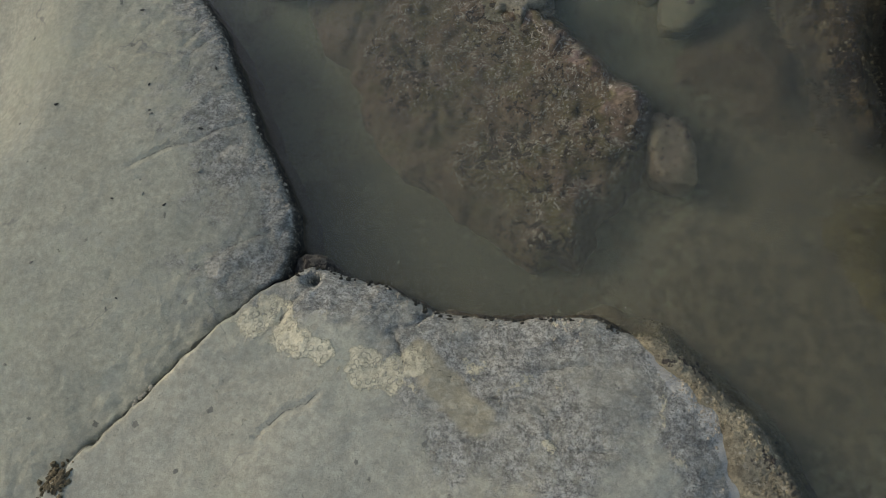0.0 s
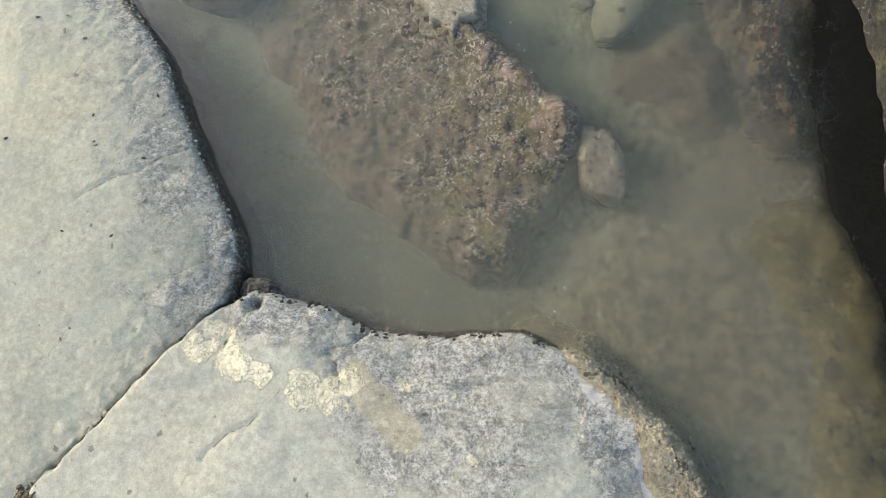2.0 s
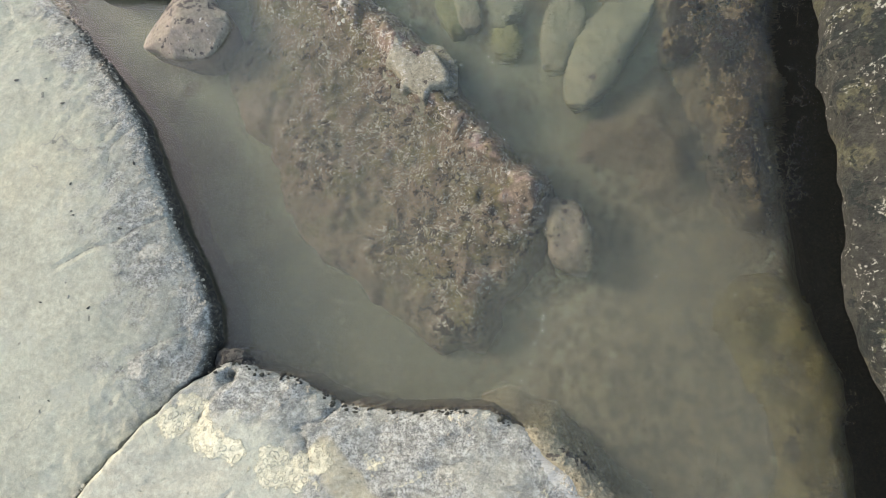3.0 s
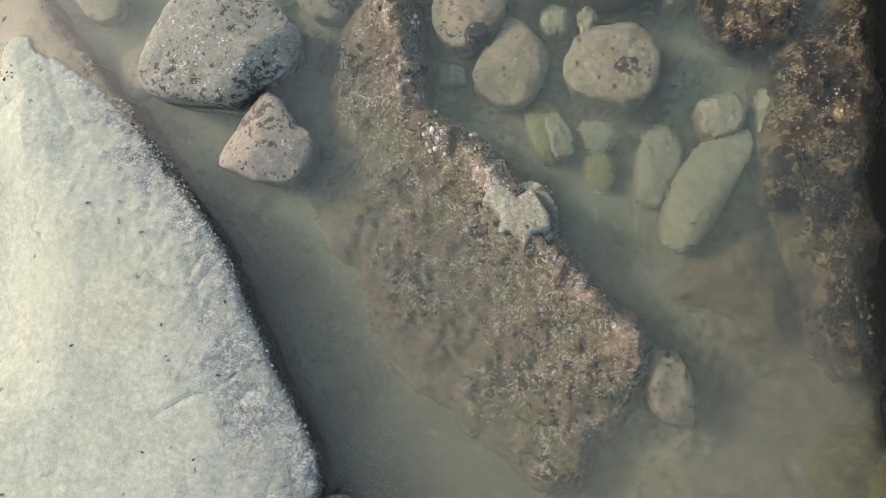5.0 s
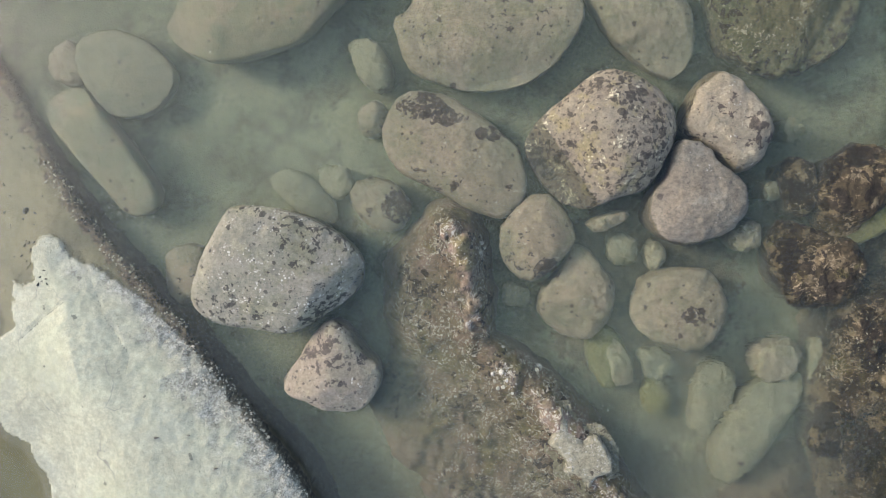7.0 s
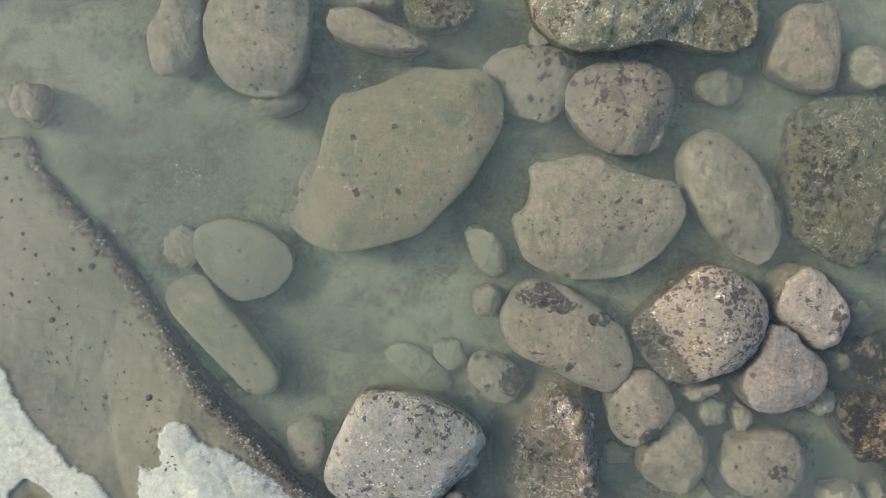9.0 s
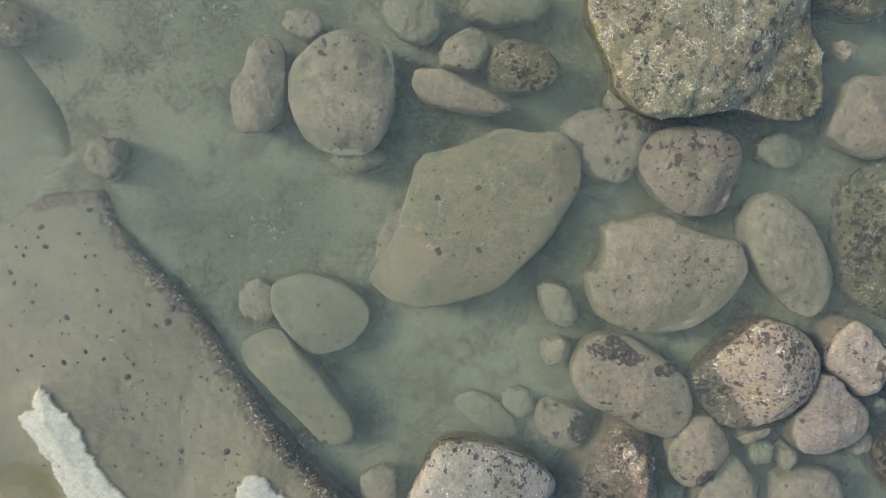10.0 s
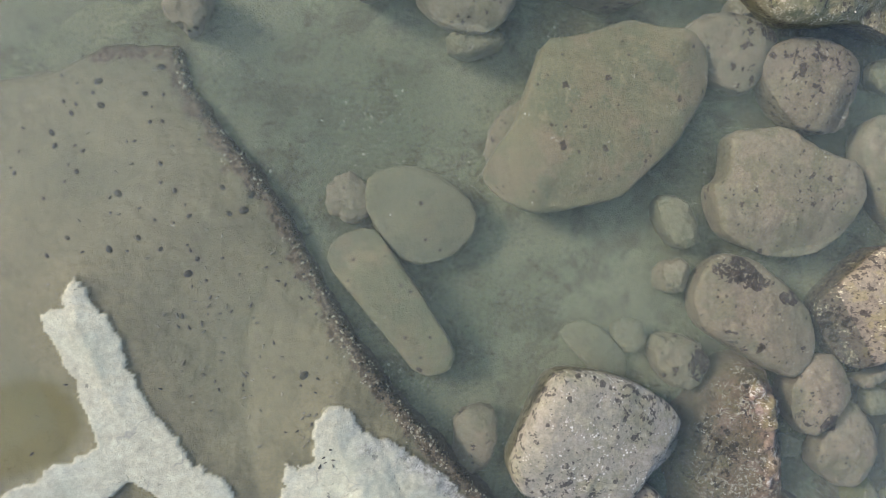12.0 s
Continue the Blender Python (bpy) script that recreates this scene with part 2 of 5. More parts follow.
def stone(name, base, alt, dark=(0.05, 0.042, 0.036), light=(0.5, 0.47, 0.39), blots=0.0, flecks=0.0, dots=0.0, growth=0.35, weed=(0.085, 0.09, 0.05), blot_size=16.0, shift=0.0, relief=0.006, patches=(), fleck_above=None, pits=0.5, rough=0.85, tints=(), net=0.0, silt=0.0):
    """Weathered shore stone: two tones, fine pits, dark crust in blots and dots, pale barnacle flecks, weed below the
    water line, a silt tone blended over what lies deep.
    """
    k = Nodes(name)
    s = (shift, shift * 0.7, shift * 1.3)
    tone = k.noise(6.0, 6, 0.6, s)
    grain = k.noise(75.0, 7, 0.75, s)
    fine = k.noise(280.0, 3, 0.6, s)
    mid = k.noise(19.0, 6, 0.65, s)
    colour = k.mix(k.step(tone, 0.38, 0.62), base, alt)
    colour = k.mix(k.step(mid, 0.46, 0.72, 0.0, 0.6), colour, tuple(0.58 * c for c in base))
    colour = k.mix(k.step(k.noise(26.0, 6, 0.7, (s[0], 9, 1)), 0.55, 0.75, 0.0, 0.5), colour, tuple(min(1.35 * c, 0.7) for c in alt))
    for n, (size, lo, share, tint) in enumerate(tints):
        colour = k.mix(k.step(k.noise(size, 6, 0.68, (s[0] + 3 * n, s[1] - 5, 2 * n)), lo, lo + 0.09, 0.0, share), colour, tint)
    colour = k.mix(rough, colour, k.mix(k.step(grain, 0.28, 0.72), (0.5, 0.49, 0.47), (1.42, 1.4, 1.36)), "MULTIPLY")
    hole = k.math("MULTIPLY", k.step(k.noise(95.0, 4, 0.7, (s[0], 2, s[2])), 0.60, 0.68), pits)
    colour = k.mix(k.math("MULTIPLY", hole, 0.75), colour, tuple(0.35 * c for c in base))
    z = k.height()
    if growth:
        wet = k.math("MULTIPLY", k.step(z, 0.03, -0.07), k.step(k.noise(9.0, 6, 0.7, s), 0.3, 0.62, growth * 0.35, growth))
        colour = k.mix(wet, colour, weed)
    if flecks:
        field = k.step(k.noise(13.0, 5, 0.65, (s[0] + 3, s[1], 1)), 0.64 - 0.25 * flecks, 0.72 - 0.2 * flecks)
        web = k.math("MAXIMUM", k.step(k.noise(48.0, 6, 0.75, (s[0], 4, s[2]), 0.4), 0.585, 0.62), k.math("MULTIPLY", k.step(k.cells(85.0), 0.40, 0.22), k.step(k.noise(40.0, 3, 0.6), 0.5, 0.55)))
        spot = k.math("MULTIPLY", web, field)
        if fleck_above is not None:
            spot = k.math("MULTIPLY", spot, k.step(z, fleck_above - 0.04, fleck_above + 0.02))
        colour = k.mix(k.math("MULTIPLY", spot, 0.85), colour, light)
    if net:
        curl = k.math("ABSOLUTE", k.math("SUBTRACT", k.noise(30.0, 3, 0.55, (s[0], 7, s[2]), 1.2), 0.5))
        clump = k.math("MULTIPLY", k.step(k.noise(11.0, 5, 0.65, (s[0] + 6, s[1], 3)), 0.60 - 0.14 * net, 0.66 - 0.14 * net), k.step(k.noise(95.0, 4, 0.7, s), 0.47, 0.54))
        if fleck_above is not None:
            clump = k.math("MULTIPLY", clump, k.step(z, fleck_above - 0.03, fleck_above + 0.02))
        colour = k.mix(k.math("MULTIPLY", k.math("MULTIPLY", k.step(curl, 0.055, 0.03), clump), 0.9), colour, light)
    crust = k.mix(k.step(grain, 0.3, 0.7), tuple(0.5 * c for c in dark), tuple(1.7 * c for c in dark))
    if blots:
        edge = k.noise(blot_size, 7, 0.68, (s[0], s[1] + 2, 4), 0.25)
        wide = k.noise(5.0, 2, 0.5, (s[0] + 5, s[1], 2))
        total = k.math("ADD", edge, k.math("MULTIPLY", k.math("SUBTRACT", wide, 0.5), 0.5))
        colour = k.mix(k.math("MULTIPLY", k.step(total, 0.665 - 0.13 * blots, 0.69 - 0.13 * blots), 0.85), colour, crust)
    if dots:
        colour = k.mix(k.math("MULTIPLY", k.dots(26.0, 0.4 * dots, 0.34, s), 0.8), colour, crust)
        colour = k.mix(k.math("MULTIPLY", k.dots(60.0, 0.6 * dots, 0.4, s), 0.7), colour, crust)
    for patch in patches:
        colour = k.mix(k.math("MULTIPLY", k.math("MULTIPLY", k.near(*patch), k.step(k.noise(48.0, 5, 0.7, s), 0.42, 0.47)), 0.9), colour, crust)
    # Below about -0.06 the colour is blended towards two close silt tones.
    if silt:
        deep_blend = k.math("MULTIPLY", k.step(k.math("ADD", z, k.math("MULTIPLY", k.math("SUBTRACT", k.noise(14.0, 6, 0.7, s), 0.5), 0.12)), -0.06, -0.12), silt)
        colour = k.mix(deep_blend, colour, k.mix(k.step(k.noise(22.0, 6, 0.7, s), 0.38, 0.64), (0.165, 0.145, 0.10), (0.205, 0.185, 0.125)))
    bump = k.math("ADD", k.math("MULTIPLY", grain, 0.8), k.math("ADD", k.math("MULTIPLY", mid, 1.2), k.math("SUBTRACT", k.math("MULTIPLY", fine, 0.3), k.math("MULTIPLY", hole, 0.5))))
    return k.surface(colour, k.step(z, -0.01, 0.03, 0.5, 0.85), bump, relief)


def slab_stone(name, pale, grey, crust, shift=0.0, shore=1.0):
    """Pale smooth slab: dusty and almost white on top, grey and barnacled along the rim, brown under water."""
    k = Nodes(name)
    s = (shift, shift, 0)
    rim, z = k.zone("rim"), k.height()
    tone, grain, fine = k.noise(3.0, 7, 0.62, s), k.noise(55.0, 8, 0.78, s), k.noise(300.0, 3, 0.6, s)
    mid = k.noise(13.0, 8, 0.75, s)
    colour = k.mix(k.step(tone, 0.36, 0.66), pale, tuple(0.84 * c for c in pale))
    colour = k.mix(k.step(k.noise(1.3, 4, 0.6, (5, 1, 0)), 0.45, 0.65, 0, 0.5), colour, (pale[0] * 1.02, pale[1] * 0.96, pale[2] * 0.88))
    colour = k.mix(k.step(mid, 0.50, 0.75, 0, 0.6), colour, tuple(0.66 * c for c in pale))
    colour = k.mix(0.75, colour, k.mix(k.step(grain, 0.3, 0.7), (0.68, 0.68, 0.67), (1.24, 1.24, 1.22)), "MULTIPLY")
    colour = k.mix(0.5, colour, k.mix(k.step(k.noise(24.0, 8, 0.8, (3, 5, shift)), 0.36, 0.64), (0.76, 0.76, 0.74), (1.16, 1.15, 1.12)), "MULTIPLY")
    pits = k.math("MULTIPLY", k.step(k.noise(110.0, 4, 0.7, s), 0.62, 0.68), k.step(k.noise(7.0, 4, 0.6, (2, 1, 0)), 0.42, 0.6))
    colour = k.mix(k.math("MULTIPLY", pits, 0.55), colour, tuple(0.5 * c for c in grey))
    veins = k.math("MULTIPLY", k.lines(2.6, 0.012, 0.2), k.step(k.noise(4.0, 4, 0.6, (8, 2, 0)), 0.48, 0.62))
    colour = k.mix(k.math("MULTIPLY", veins, 0.7), colour, tuple(0.7 * c for c in grey))
    colour = k.mix(k.step(k.noise(2.0, 6, 0.65, (1, 9, 0)), 0.5, 0.62, 0, 0.35), colour, (pale[0] * 0.86, pale[1] * 0.92, pale[2] * 0.86))
    colour = k.mix(k.step(k.noise(6.5, 9, 0.78, (4, 3, shift)), 0.50, 0.64, 0, 0.5), colour, (0.29, 0.30, 0.235))
    colour = k.mix(k.step(k.noise(170.0, 3, 0.7, s), 0.52, 0.66, 0, 0.4), colour, (0.22, 0.225, 0.18))
    specks = k.dots(30.0, 0.035, 0.3, (1, 2, 0))
    colour = k.mix(k.math("MULTIPLY", specks, 0.7), colour, tuple(0.35 * c for c in grey))
    edge = k.math("ADD", rim, k.math("MULTIPLY", k.math("SUBTRACT", k.noise(9.0, 8, 0.78, s), 0.5), 1.5))
    zone = k.step(edge, 0.20, 0.60)
    mottled = k.mix(k.step(k.noise(42.0, 8, 0.8, s), 0.36, 0.64), tuple(0.48 * c for c in grey), tuple(1.85 * c for c in grey))
    mottled = k.mix(k.step(k.noise(130.0, 5, 0.8, s), 0.49, 0.58, 0, 0.75), mottled, tuple(0.24 * c for c in grey))
    mottled = k.mix(k.step(k.noise(105.0, 5, 0.8, (6, 3, shift)), 0.56, 0.64, 0, 0.7), mottled, tuple(1.1 * c for c in pale))
    mottled = k.mix(k.step(k.noise(6.0, 5, 0.6, (3, shift, 0)), 0.42, 0.62, 0, 0.55), mottled, tuple(0.8 * c for c in pale))
    mottled = k.mix(k.math("MULTIPLY", k.lines(8.0, 0.02, 0.12), 0.3), mottled, tuple(0.25 * c for c in grey))
    drawn = k.add("ShaderNodeVectorMath")
    drawn.operation = "MULTIPLY"
    k.feed(drawn.inputs[0], k.where)
    drawn.inputs[1].default_value = (9.0, 26.0, 9.0)
    leaf = k.add("ShaderNodeTexNoise", Scale=1.0, Detail=6.0, Roughness=0.65, Distortion=0.6)
    k.feed(leaf.inputs["Vector"], drawn.outputs[0])
    leaf = k.step(k.math("ABSOLUTE", k.math("SUBTRACT", leaf.outputs["Fac"], 0.5)), 0.035, 0.0)
    mottled = k.mix(k.math("MULTIPLY", leaf, 0.04 * (1 - shore)), mottled, tuple(0.22 * c for c in grey))
    colour = k.mix(k.math("MULTIPLY", zone, 0.9), colour, mottled)
    colour = k.mix(k.math("MULTIPLY", k.step(k.math("ADD", k.zone("ochre"), k.math("MULTIPLY", k.math("SUBTRACT", k.noise(12.0, 6, 0.7), 0.5), 1.1)), 0.4, 0.75), 0.6), colour, k.mix(mid, (0.42, 0.37, 0.22), (0.30, 0.28, 0.19)))
    white = k.step(k.math("ADD", k.zone("white"), k.math("MULTIPLY", k.math("SUBTRACT", k.noise(16.0, 8, 0.75), 0.5), 2.2)), 0.45, 0.62)
    colour = k.mix(k.math("MULTIPLY", white, 0.85), colour, k.mix(grain, (0.42, 0.41, 0.345), (0.62, 0.60, 0.50)))
    cell = k.cells(58.0)
    rings = k.math("MAXIMUM", k.step(k.noise(75.0, 5, 0.72, (9, shift, 2), 0.5), 0.49, 0.54), k.step(k.math("ABSOLUTE", k.math("SUBTRACT", cell, 0.42)), 0.02, 0.10))
    field = k.step(k.math("ADD", k.zone("crust"), k.math("MULTIPLY", k.math("SUBTRACT", k.noise(22.0, 6, 0.7, (1, 6, shift)), 0.5), 1.5)), 0.42, 0.58)
    loose = k.math("MULTIPLY", k.step(k.noise(9.0, 6, 0.7, (7, shift, 1)), 0.61, 0.66), k.step(rim, 0.3, 0.55))
    shells = k.math("MAXIMUM", k.math("MULTIPLY", field, k.step(rings, 0, 1, 0.25, 1.0)), k.math("MULTIPLY", loose, rings))
    colour = k.mix(k.math("MULTIPLY", shells, 0.9), colour, k.mix(k.step(grain, 0.35, 0.65), tuple(0.55 * c for c in crust), crust))
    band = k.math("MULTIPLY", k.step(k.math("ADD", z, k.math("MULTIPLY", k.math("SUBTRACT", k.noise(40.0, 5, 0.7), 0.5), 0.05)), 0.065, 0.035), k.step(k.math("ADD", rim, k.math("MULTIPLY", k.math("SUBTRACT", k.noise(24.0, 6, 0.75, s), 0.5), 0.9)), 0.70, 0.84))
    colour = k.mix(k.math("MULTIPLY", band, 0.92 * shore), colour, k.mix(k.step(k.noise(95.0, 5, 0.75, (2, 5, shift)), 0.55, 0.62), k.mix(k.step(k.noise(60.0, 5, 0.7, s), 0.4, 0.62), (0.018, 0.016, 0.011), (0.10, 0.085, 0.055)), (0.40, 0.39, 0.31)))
    colour = k.mix(k.math("MULTIPLY", k.step(k.math("ADD", k.zone("seam"), k.math("MULTIPLY", k.math("SUBTRACT", k.noise(60.0, 5, 0.7), 0.5), 0.9)), 0.55, 0.85), 0.75), colour, tuple(0.25 * c for c in grey))
    # Near-black steep side: dark growth with the face's shade painted into its colour.
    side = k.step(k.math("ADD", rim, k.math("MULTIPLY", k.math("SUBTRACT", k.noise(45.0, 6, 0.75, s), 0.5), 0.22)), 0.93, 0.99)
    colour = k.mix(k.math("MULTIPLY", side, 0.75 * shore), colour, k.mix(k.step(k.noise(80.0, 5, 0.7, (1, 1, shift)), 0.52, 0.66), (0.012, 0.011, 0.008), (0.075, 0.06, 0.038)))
    wet = k.step(z, 0.004, -0.006)
    soaked = k.mix(k.step(k.noise(4.0, 6, 0.6, s), 0.35, 0.7), (0.205, 0.188, 0.122), (0.158, 0.148, 0.095))
    soaked = k.mix(0.6, soaked, k.mix(k.step(grain, 0.3, 0.7), (0.72, 0.72, 0.72), (1.25, 1.25, 1.2)), "MULTIPLY")
    soaked = k.mix(k.step(k.zone("pond"), 0.3, 0.8, 0, 0.8), soaked, (0.12, 0.105, 0.03))
    fringe = k.step(k.math("ADD", rim, k.math("MULTIPLY", k.math("SUBTRACT", k.noise(20.0, 6, 0.75, s), 0.5), 0.8)), 0.56, 0.72)
    soaked = k.mix(k.math("MULTIPLY", fringe, 0.9), soaked, k.mix(k.step(k.noise(70.0, 5, 0.7, s), 0.42, 0.6), (0.06, 0.048, 0.034), (0.19, 0.145, 0.10)))
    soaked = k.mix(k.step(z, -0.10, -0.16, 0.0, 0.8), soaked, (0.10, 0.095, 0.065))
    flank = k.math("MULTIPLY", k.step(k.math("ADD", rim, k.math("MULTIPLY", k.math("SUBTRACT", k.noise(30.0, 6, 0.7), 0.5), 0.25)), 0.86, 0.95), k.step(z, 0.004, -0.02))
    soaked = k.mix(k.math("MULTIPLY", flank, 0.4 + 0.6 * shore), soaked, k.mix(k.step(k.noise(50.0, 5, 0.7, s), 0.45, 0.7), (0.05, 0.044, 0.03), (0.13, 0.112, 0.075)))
    colour = k.mix(wet, colour, soaked)
    bump = k.math("ADD", k.math("MULTIPLY", grain, k.step(rim, 0.1, 0.6, 0.5, 1.3)), k.math("ADD", k.math("MULTIPLY", mid, 1.2), k.math("MULTIPLY", fine, 0.25)))
    bump = k.math("ADD", bump, k.math("SUBTRACT", k.math("MULTIPLY", shells, 0.6), k.math("ADD", pits, k.math("MULTIPLY", k.math("MULTIPLY", leaf, zone), 0.25 * (1 - shore)))))
    return k.surface(colour, k.step(z, -0.004, 0.02, 0.5, 0.9), bump, 0.005)


def seabed_material():
    k = Nodes("silt_and_gravel")
    grain = k.noise(110.0, 6, 0.75)
    colour = k.mix(k.step(k.noise(2.2, 5, 0.6), 0.38, 0.64), (0.208, 0.215, 0.142), (0.132, 0.148, 0.095))
    colour = k.mix(k.step(k.noise(6.0, 7, 0.7, (3, 1, 0)), 0.46, 0.60, 0, 0.65), colour, (0.088, 0.088, 0.056))
    place = k.add("ShaderNodeSeparateXYZ")
    k.feed(place.inputs[0], k.where)
    colour = k.mix(k.step(k.math("ADD", place.outputs["Y"], k.math("MULTIPLY", k.noise(2.0, 4), 0.8)), 2.2, 1.3, 0.0, 0.6), colour, (0.16, 0.142, 0.095))
    colour = k.mix(0.8, colour, k.mix(k.step(grain, 0.28, 0.72), (0.42, 0.42, 0.41), (1.6, 1.58, 1.5)), "MULTIPLY")
    brown = k.math("MAXIMUM", k.near(0.75, 0.25, 0.45, 0.42, 1.1), k.math("MAXIMUM", k.near(0.80, 0.72, 0.34, 0.26, 1.1), k.near(0.25, 1.85, 0.35, 0.35, 0.3)))
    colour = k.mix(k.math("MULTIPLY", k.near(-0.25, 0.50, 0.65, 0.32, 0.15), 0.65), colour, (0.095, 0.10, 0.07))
    colour = k.mix(k.step(k.noise(45.0, 6, 0.75, (4, 7, 1)), 0.54, 0.64, 0, 0.55), colour, (0.27, 0.265, 0.19))
    weed = k.mix(k.step(k.noise(24.0, 7, 0.75, (6, 0, 2)), 0.40, 0.62), (0.075, 0.064, 0.042), (0.155, 0.135, 0.085))
    colour = k.mix(k.math("MULTIPLY", brown, 0.85), colour, weed)
    colour = k.mix(k.math("MULTIPLY", k.dots(60.0, 0.08, 0.26), 0.5), colour, (0.30, 0.30, 0.23))
    # The cleft's shade under the overhang is painted on the bed as near-black patches.
    cleft_shade = k.math("MAXIMUM", k.near(1.40, 1.4, 0.24, 1.6, 0.12), k.near(1.40, -0.2, 0.2, 1.0, 0.12))
    colour = k.mix(cleft_shade, colour, k.mix(k.step(grain, 0.4, 0.7), (0.008, 0.008, 0.006), (0.03, 0.026, 0.016)))
    return k.surface(colour, 0.8, k.math("ADD", grain, k.noise(30.0, 4)), 0.008)


def water_material():
    """Slightly murky sea water: bends what lies below and mirrors the sky."""
    k = Nodes("murky_sea_water")
    calm = k.step(k.noise(1.4, 2, 0.5, (2, 5, 0)), 0.42, 0.62, 0.25, 1.0)
    stir = k.math("MAXIMUM", k.near(0.72, 1.25, 0.48, 0.65, 0.25), k.near(0.70, 0.25, 0.40, 0.30, 0.25))
    long = k.add("ShaderNodeVectorMath")
    long.operation = "MULTIPLY"
    k.feed(long.inputs[0], k.where)
    long.inputs[1].default_value = (12.0, 46.0, 1.0)
    chop = k.add("ShaderNodeTexNoise", Scale=1.0, Detail=2.0, Roughness=0.5, Distortion=0.9)
    k.feed(chop.inputs["Vector"], long.outputs[0])
    ripple = k.math("ADD", k.noise(7.0, 1, 0.4), k.math("MULTIPLY", k.math("MULTIPLY", k.noise(24.0, 1, 0.4, (4, 2, 0), 0.8), 0.30), calm))
    ripple = k.math("ADD", ripple, k.math("MULTIPLY", k.math("MULTIPLY", chop.outputs["Fac"], 2.2), stir))
    bump = k.add("ShaderNodeBump", Height=ripple, Distance=0.006, Strength=0.45)
    bend = k.add("ShaderNodeBsdfRefraction", Color=(0.91, 0.95, 0.92, 1), IOR=1.33, Roughness=0.0)
    murk = k.add("ShaderNodeBsdfDiffuse", Color=(0.30, 0.33, 0.30, 1))
    gloss = k.add("ShaderNodeBsdfGlossy", Color=(1, 1, 1, 1), Roughness=0.004)
    for n in (bend, gloss):
        k.feed(n.inputs["Normal"], bump.outputs[0])
    body = k.add("ShaderNodeMixShader", Fac=0.02)
    k.feed(body.inputs[1], bend.outputs[0])
    k.feed(body.inputs[2], murk.outputs[0])
    fres = k.add("ShaderNodeFresnel", IOR=1.33)
    k.feed(fres.inputs["Normal"], bump.outputs[0])
    both = k.add("ShaderNodeMixShader", Fac=fres.outputs[0])
    k.feed(both.inputs[1], body.outputs[0])
    k.feed(both.inputs[2], gloss.outputs[0])
    k.finish(both.outputs[0])
    return k.mat


def silt_material():
    """A veil of fine silt that hangs in the water."""
    k = Nodes("hanging_silt")
    clear = k.add("ShaderNodeBsdfTransparent", Color=(1, 1, 1, 1))
    s = k.add("ShaderNodeSeparateXYZ")
    k.feed(s.inputs[0], k.where)
    still = k.step(k.math("ADD", s.outputs["Y"], k.math("MULTIPLY", k.noise(1.5, 3), 0.6)), 2.1, 0.9)
    murk = k.add("ShaderNodeBsdfDiffuse", Color=k.mix(still, (0.27, 0.297, 0.21), (0.23, 0.215, 0.145)))
    # Silt thins out towards the cleft so that the cleft looks darker.
    cleft = k.step(k.math("ADD", s.outputs["X"], k.math("MULTIPLY", k.noise(3.0, 3), 0.15)), 1.22, 0.95)
    both = k.add("ShaderNodeMixShader", Fac=k.math("MULTIPLY", cleft, k.math("ADD", k.step(k.noise(1.6, 3, 0.5), 0.3, 0.7, 0.014, 0.042), k.math("MULTIPLY", k.step(k.math("ADD", s.outputs["Y"], k.math("MULTIPLY", k.noise(2.0, 3), 0.5)), 1.35, 0.75), 0.022))))
    k.feed(both.inputs[1], clear.outputs[0])
    k.feed(both.inputs[2], murk.outputs[0])
    k.finish(both.outputs[0])
    return k.mat


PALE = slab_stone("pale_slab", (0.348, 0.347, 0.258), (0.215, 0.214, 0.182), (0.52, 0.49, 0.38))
PALE_FRONT = slab_stone("pale_front_rock", (0.41, 0.405, 0.312), (0.262, 0.262, 0.225), (0.72, 0.665, 0.45), 4.0, 0.0)
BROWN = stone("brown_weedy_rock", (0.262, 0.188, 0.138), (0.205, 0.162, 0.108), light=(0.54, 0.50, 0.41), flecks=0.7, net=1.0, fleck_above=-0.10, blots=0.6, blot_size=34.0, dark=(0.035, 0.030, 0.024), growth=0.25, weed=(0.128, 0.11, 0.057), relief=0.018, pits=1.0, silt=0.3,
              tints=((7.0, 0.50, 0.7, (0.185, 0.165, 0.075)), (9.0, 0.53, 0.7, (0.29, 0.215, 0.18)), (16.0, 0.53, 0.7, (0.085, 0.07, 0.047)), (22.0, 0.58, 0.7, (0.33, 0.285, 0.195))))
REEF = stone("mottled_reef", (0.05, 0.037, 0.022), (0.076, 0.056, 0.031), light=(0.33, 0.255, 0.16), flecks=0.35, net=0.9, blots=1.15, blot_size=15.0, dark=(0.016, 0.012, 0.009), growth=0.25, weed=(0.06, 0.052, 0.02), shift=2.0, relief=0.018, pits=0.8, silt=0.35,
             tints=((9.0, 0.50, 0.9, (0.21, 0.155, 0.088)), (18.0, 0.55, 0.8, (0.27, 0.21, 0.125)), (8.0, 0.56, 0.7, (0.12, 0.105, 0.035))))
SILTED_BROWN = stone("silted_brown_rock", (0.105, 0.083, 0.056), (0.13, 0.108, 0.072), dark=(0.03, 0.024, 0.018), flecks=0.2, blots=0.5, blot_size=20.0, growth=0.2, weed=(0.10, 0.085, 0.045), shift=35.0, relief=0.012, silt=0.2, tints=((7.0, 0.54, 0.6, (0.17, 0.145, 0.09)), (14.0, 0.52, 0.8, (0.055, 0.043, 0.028))))
